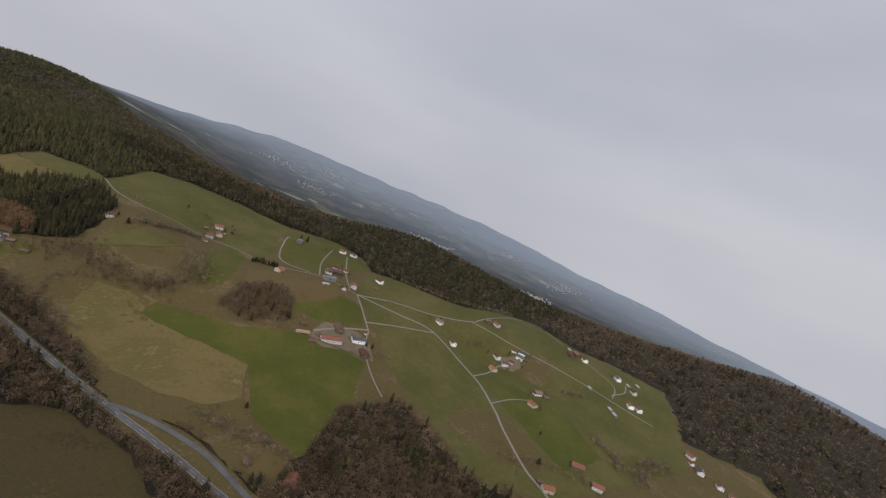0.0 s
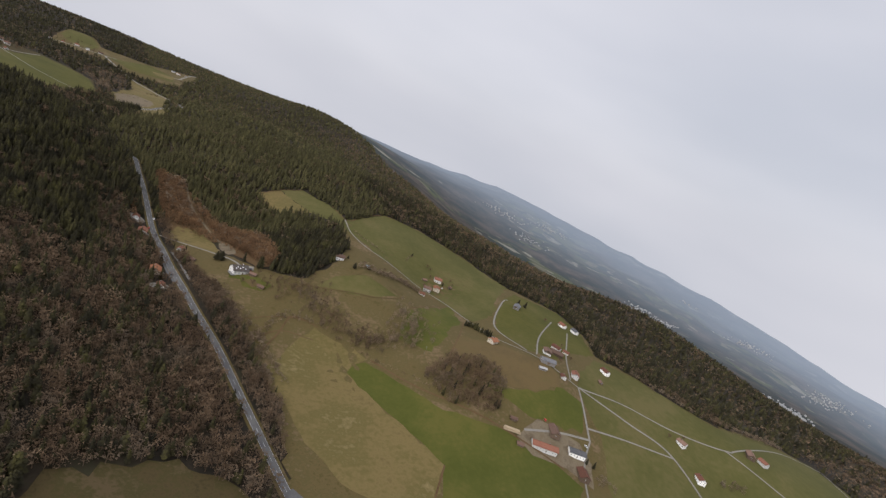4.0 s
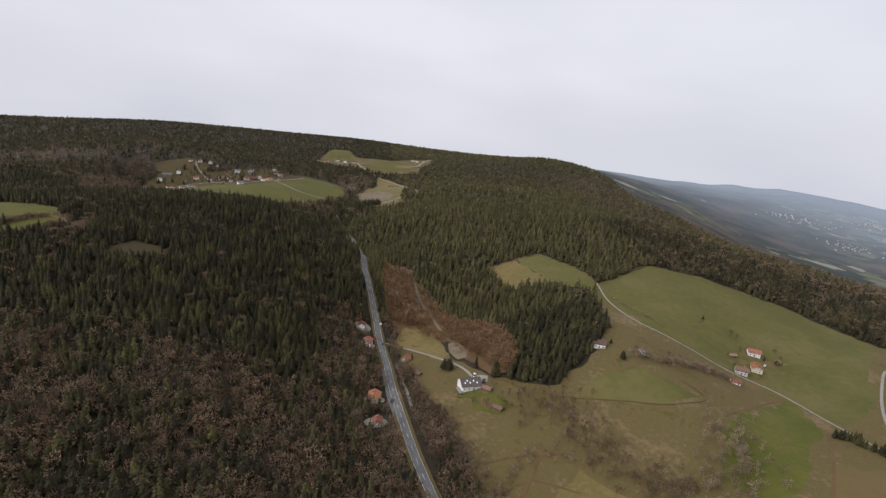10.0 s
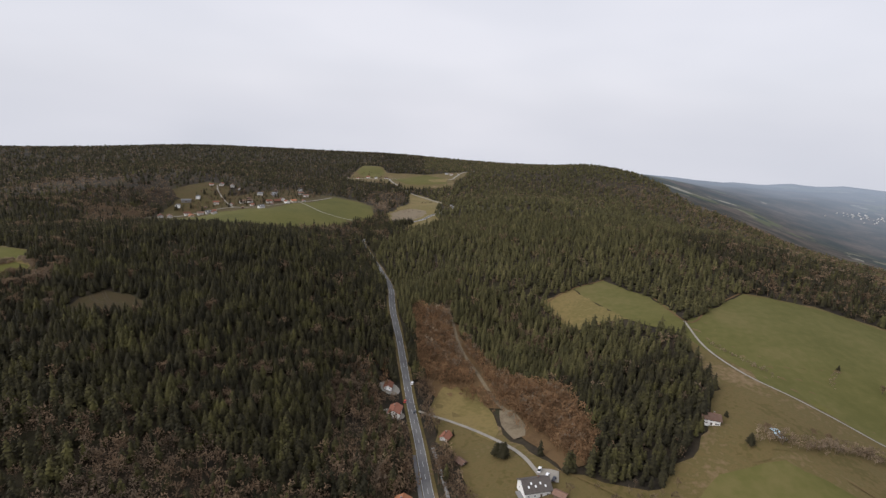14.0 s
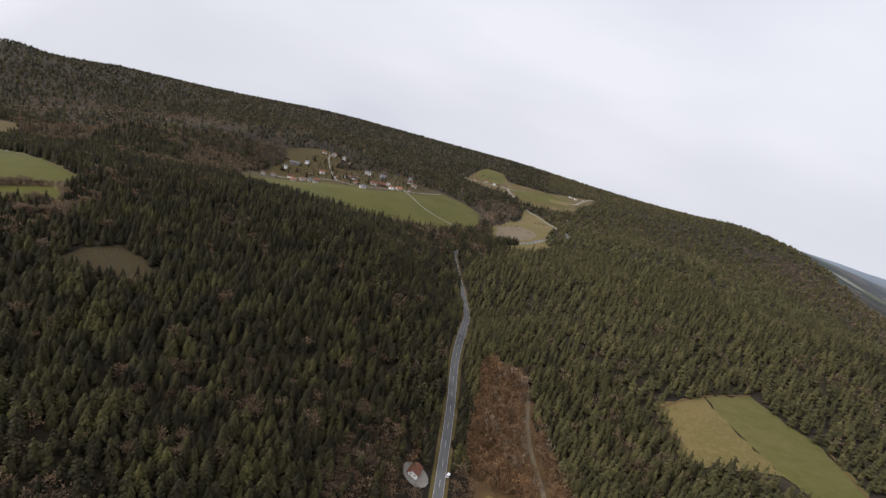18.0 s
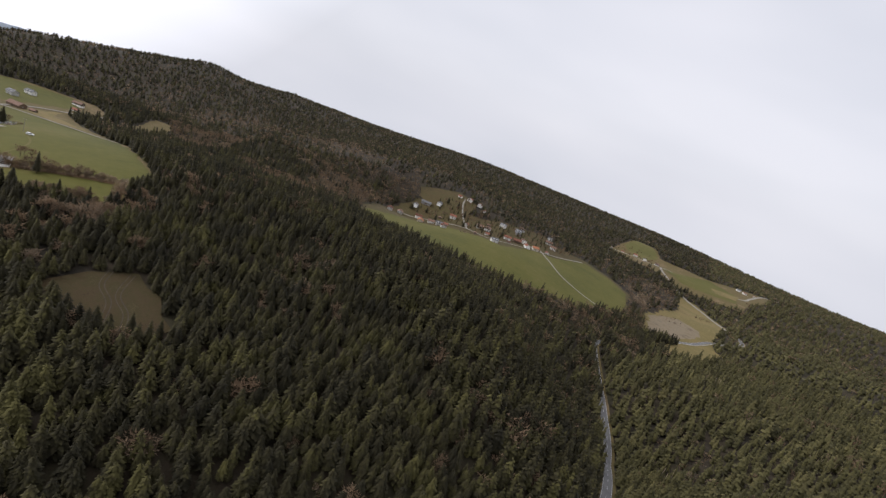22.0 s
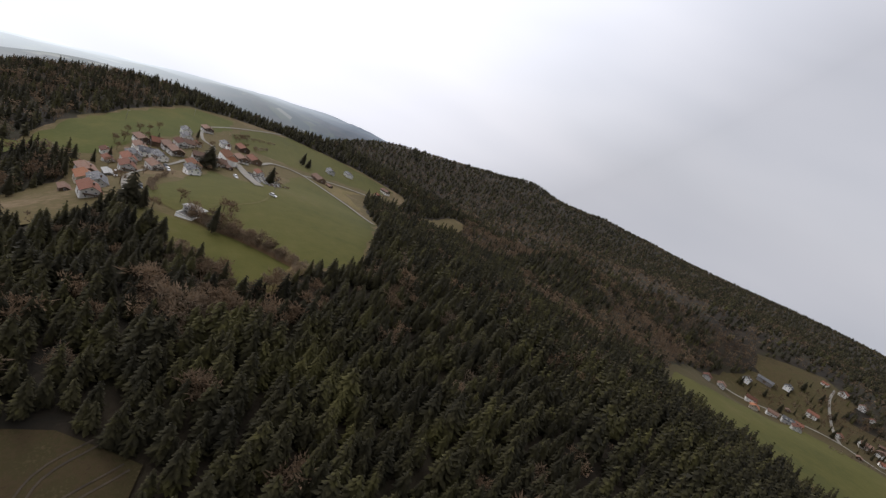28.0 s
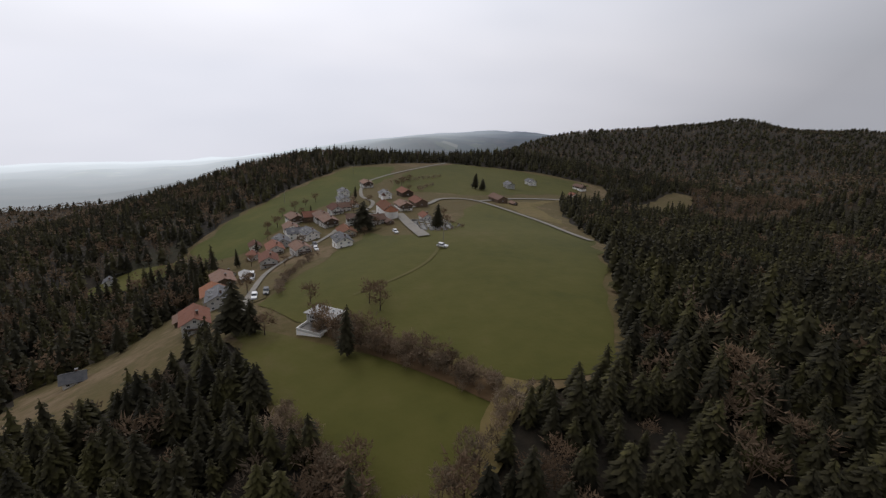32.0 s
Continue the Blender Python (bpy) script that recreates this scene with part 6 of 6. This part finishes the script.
for x in (-4, -1.4):
    window_at(villa, x, -4.21, 0.6, "-y", 1.6, 1.4)
    window_at(villa, x, 4.21, 3.0, "y", 1.6, 1.4)
    window_at(villa, x, -4.21, 3.0, "-y", 1.6, 1.4)
villa.matrix_basis = pose(-380, 289, ground_z(-380, 289) + 0.3, 0, 0, -28) @ Matrix.Diagonal((0.85, 0.85, 0.58, 1))

yard_wall = tagged(new("churchyard_wall"), "low plastered wall round the churchyard", "wall")
YARD = [(-526, 319), (-494, 322), (-480, 334), (-501, 342), (-525, 333)]
for (ax, ay), (bx, by) in zip(YARD, YARD[1:] + YARD[:1]):
    length, turn = math.hypot(bx - ax, by - ay), math.degrees(math.atan2(by - ay, bx - ax))
    part("wall_section", boxes("wall_section", M_CONCRETE, (length / 2, 0, -1.0, length, 0.35, 2.1)), yard_wall, "", pose(ax, ay, min(ground_z(ax, ay), ground_z(bx, by)), 0, 0, turn))
stone_first = tagged(new("gravestone"), "grey gravestone with a small planted bed", "gravestone")
part("slab", boxes("slab", M_STONE, (0, 0, 0, 0.8, 0.18, 1.1), (0, 0, 1.1, 0.5, 0.18, 0.2)), stone_first)
part("kerb", boxes("kerb", M_STONE, (0, -1.0, 0, 1.0, 1.9, 0.2)), stone_first)
k = 0
for gx0 in np.arange(-522, -484, 2.3):
    for gy0 in np.arange(322, 339, 3.0):
        if inside(YARD, np.array([gx0]), np.array([gy0]))[0] and rnd.rand() < 0.85:
            m = pose(gx0 + rnd.normal(0, 0.2), gy0 + rnd.normal(0, 0.2), ground_z(gx0, gy0) + 0.2, 0, 0, 14 + rnd.normal(0, 3))
            ob = copy_thing(stone_first, m) if k else stone_first
            ob.matrix_basis = m
            tagged(ob, group="gravestones in the churchyard")
            k += 1


# ---- vehicles, poles, signs ----
def car(name, paint, label, tall=1.45, long=4.3, category="car"):
    base = tagged(new(name), label, category)
    s, e, h = long / 2, 0.86, tall
    prof = [(-s, 0.35), (-s, 0.85), (-s * 0.9, 0.98), (s * 0.42, 0.98), (s * 0.95, 0.8), (s, 0.35)]
    v = [(x, -e, z) for x, z in prof] + [(x, e, z) for x, z in prof]
    n = len(prof)
    part("body", mesh_of("body", v, [tuple(range(n)), tuple(range(2 * n - 1, n - 1, -1))] + [((i + 1) % n, i, i + n, (i + 1) % n + n) for i in range(n)], paint), base)
    top = [(-s * 0.88, 0.98), (-s * 0.72, h - 0.06), (s * 0.1, h - 0.06), (s * 0.4, 0.98)]
    v = [(x, -e * 0.9, z) for x, z in top] + [(x, e * 0.9, z) for x, z in top]
    part("windows", mesh_of("windows", v, [(0, 1, 2, 3), (7, 6, 5, 4)] + [((i + 1) % 4, i, i + 4, (i + 1) % 4 + 4) for i in range(4)], M_GLASS), base, "dark glazing")
    part("roof", boxes("roof", paint, (-s * 0.31, 0, h - 0.07, s * 0.84, e * 1.72, 0.09)), base)
    for x in (-s * 0.62, s * 0.62):
        for y in (-e, e):
            w = [(0.32 * math.cos(a), d, 0.32 * math.sin(a)) for d in (-0.1, 0.1) for a in np.arange(12) * math.pi / 6]
            wheel = part("wheel", mesh_of("wheel", w, [tuple(range(11, -1, -1)), tuple(range(12, 24))] + [(i, (i + 1) % 12, (i + 1) % 12 + 12, i + 12) for i in range(12)], M_RUBBER), base, "", pose(x, y, 0.32))
            part("rim", boxes("rim", M_METAL, (0, 0, -0.16, 0.32, 0.23, 0.32)), wheel)
    for y in (-0.6, 0.6):
        part("headlight", boxes("headlight", M_WHITEPAINT, (s * 0.975, y, 0.6, 0.12, 0.3, 0.16)), base)
        part("tail_light", boxes("tail_light", M_REDPAINT, (-s, y, 0.65, 0.06, 0.28, 0.16)), base)
    return base


for paint, label, tall, long, spots in (
        (M_WHITEPAINT, "white car parked beside houses", 1.5, 4.3, [(71, 164, 60, 0), (-414, 264, 10, 0), (-492, 310, 20, 0), (-483, 274, 20, 0), (-524, 284, 60, 0), (350, 195, 40, 0), (356, -105, 60, 0), (-10, 292, 80, 0), (-463, 249, 20, 0), (-444, 327, 60, 0)]),
        (M_DARKPAINT, "dark car parked in a yard", 1.5, 4.4, [(74, 160, 60, 0), (-417, 267, 10, 0), (-7, 258, 80, 0), (-494, 272, 20, 0), (562, -228, 0, 0), (-541, 289, 30, 0), (1, 151, 80, 0)]),
        (M_REDPAINT, "red car parked in a yard", 1.5, 4.2, [(-15, 270, 80, 0), (-512, 283, 30, 0), (318, -76, 60, 0)]),
        (M_WHITEPAINT, "white camper van beside the white house", 2.5, 5.6, [(68, 170, 65, 0), (-454, 253, 10, 0)])):
    first = car("camper_van" if tall > 2 else "car", paint, label, tall, long, "van" if tall > 2 else "car")
    for k, (x, y, turn, _) in enumerate(spots):
        m = pose(x, y, ground_z(x, y) + 0.62, 0, 0, turn)
        ob = copy_thing(first, m) if k else first
        ob.matrix_basis = m
        tagged(ob, group="parked vehicles")

pole_first = tagged(new("utility_pole"), "wooden utility pole standing on a meadow", "pole")
part("pole", mesh_of("pole", [(0.14 * (1 - 0.4 * (z > 0)) * math.cos(a), 0.14 * (1 - 0.4 * (z > 0)) * math.sin(a), z) for z in (-1, 9) for a in np.arange(8) * math.pi / 4], [(i, (i + 1) % 8, (i + 1) % 8 + 8, i + 8) for i in range(8)] + [tuple(range(8, 16))], M_GREYWOOD), pole_first)
arm = part("crossarm", boxes("crossarm", M_GREYWOOD, (0, 0, 8.4, 1.8, 0.14, 0.14)), pole_first)
for x in (-0.8, 0, 0.8):
    part("insulator", boxes("insulator", M_WHITEPAINT, (x, 0, 8.54, 0.1, 0.1, 0.22)), arm)
for k, (x, y) in enumerate([(397, -317), (-458, 329), (-626, 233), (-720, 276), (680, -111), (223, 20), (457, -200)]):
    m = pose(x, y, ground_z(x, y) + 0.1, 0, 0, 30 * k)
    ob = copy_thing(pole_first, m) if k else pole_first
    ob.matrix_basis = m
    tagged(ob, group="utility poles")

sign = tagged(new("road_sign"), "yellow sign on a post beside the road", "sign")
part("post", boxes("post", M_METAL, (0, 0, -0.5, 0.12, 0.12, 3.2)), sign)
part("plate", boxes("plate", M_YELLOW, (0, -0.09, 1.6, 1.9, 0.05, 1.5)), sign, "plain yellow plate")
sign.matrix_basis = pose(-36.5, 542, ground_z(-36.5, 542) + 0.3, 0, 0, -5)

# pale blue film laid out on the grass
for k, dx in enumerate((0, 2.8)):
    c = curve_points([(212 + dx, 179), (213 + dx, 176), (211.5 + dx, 173), (213 + dx, 169)], 1.0)
    xy = np.stack([c + (-0.6, 0), c + (0.6, 0)], 1).reshape(-1, 2)
    z = land(xy[:, 0], xy[:, 1]) + 0.7 + np.repeat(0.25 * np.sin(np.arange(len(c)) * 1.3), 2)
    sheet = new("plastic_sheet", mesh_of("plastic_sheet", np.c_[xy, z], [(2 * i, 2 * i + 1, 2 * i + 3, 2 * i + 2) for i in range(len(c) - 1)], M_BLUE))
    sheet.modifiers.new("thickness", "SOLIDIFY").thickness = 0.5
    tagged(sheet, "strip of pale blue film lying on rough grass", "sheet", "plastic sheets")

# guard rail where the road bends over the crest
rail = tagged(new("guard_rail"), "galvanised steel guard rail along the road bend", "guard rail")
rail_line = curve_points([(-58, 579), (-71, 617), (-86, 665), (-97, 705)], 4.0)
for i, (x, y) in enumerate(rail_line):
    part("post", GUARD_POST, rail, "", pose(x - 5.0, y + 2.0, ground_z(x, y) + 0.3)) if i else None
ribbon("beam", rail_line + (-5.0, 2.0), 0.5, M_METAL, 1.05, 4.0, parent=rail)

low_rail = tagged(new("guard_rail"), "pale guard rail where the road crosses a tan slope", "guard rail")
low_line = curve_points([(-24, 915), (0, 955), (22, 1005)], 4.0)
for x, y in low_line[1:]:
    part("post", GUARD_POST, low_rail, "", pose(x + 4.6, y - 2.6, ground_z(x, y) + 0.3))
ribbon("beam", low_line + (4.6, -2.6), 0.5, M_METAL, 1.05, 4.0, parent=low_rail)

# distant towns in the valley
town_x, town_y = [], []
for cx, cy, n, spread in ((2190, 985, 70, 55), (2290, 900, 40, 45), (3260, 900, 70, 90), (1980, 1700, 40, 60), (3040, 365, 60, 90), (1904, 194, 50, 55), (2072, 2110, 50, 80), (2620, 2190, 80, 110), (3670, -583, 60, 120), (3300, 1370, 16, 40), (1763, 129, 40, 55), (2788, 353, 40, 55), (4105, 58, 40, 55)):
    town_x += list(rnd.normal(cx, spread, n))
    town_y += list(rnd.normal(cy, spread * 0.6, n))
tx, ty = np.array(town_x), np.array(town_y)
tz = far_z(tx, ty) + 3
vs, ts = [], []
block = np.array([(-1, -0.7, -1.6), (1, -0.7, -1.6), (1, 0.7, -1.6), (-1, 0.7, -1.6), (-1, -0.7, 0.8), (1, -0.7, 0.8), (1, 0.7, 0.8), (-1, 0.7, 0.8), (-1, 0, 1.4), (1, 0, 1.4)])
tris = np.array([(0, 1, 5), (0, 5, 4), (2, 3, 7), (2, 7, 6), (1, 2, 6), (1, 6, 5), (3, 0, 4), (3, 4, 7), (4, 5, 9), (4, 9, 8), (6, 7, 8), (6, 8, 9), (5, 6, 9), (7, 4, 8)])
for i in range(len(tx)):
    a, s = rnd.uniform(0, 3.14), rnd.uniform(1.8, 3.4)
    b = block * s
    vs.append(np.stack([tx[i] + b[:, 0] * math.cos(a) - b[:, 1] * math.sin(a), ty[i] + b[:, 0] * math.sin(a) + b[:, 1] * math.cos(a), tz[i] + b[:, 2] * 0.6], 1))
    ts.append(tris + 10 * i)
tagged(new("distant_towns", fast_mesh("distant_towns", np.vstack(vs), np.vstack(ts), M_FARTOWN)), "pale specks of far-off towns in the valley", "town", kind="stuff")

# tall bare pine stems in the gaps of the wood beside the road
stem_mesh = mesh_of("pine_stem", [(r * math.cos(a), r * math.sin(a), z) for z, r in ((-0.5, 0.2), (9, 0.13)) for a in np.arange(6) * math.pi / 3], [(i, (i + 1) % 6, (i + 1) % 6 + 6, i + 6) for i in range(6)], M_STEM)
v, f = fine_spruce[2]
stem_crown = fast_mesh("crown", v * (3.6, 3.6, 6) + (0, 0, 8), f, M_SPRUCE, np.full(len(v), 0.5))
k = 0
for cx, cy, n in ((-11, 512, 5), (1, 520, 6), (17, 738, 6), (31, 748, 6), (85, 609, 5), (95, 614, 6), (5, 437, 4), (69, 453, 4), (55, 525, 5)):
    for _ in range(n):
        x, y = cx + rnd.normal(0, 4.5), cy + rnd.normal(0, 3.5)
        m = pose(x, y, ground_z(x, y), rnd.normal(0, 2), rnd.normal(0, 2), rnd.uniform(0, 360))
        if not k:
            pine_first = tagged(new("pine_tree"), "tall pine with a long bare pale stem", "tree")
            part("stem", stem_mesh, pine_first)
            part("crown", stem_crown, pine_first)
        ob = copy_thing(pine_first, m) if k else pine_first
        ob.matrix_basis = m
        tagged(ob, group="pines beside the road")
        k += 1
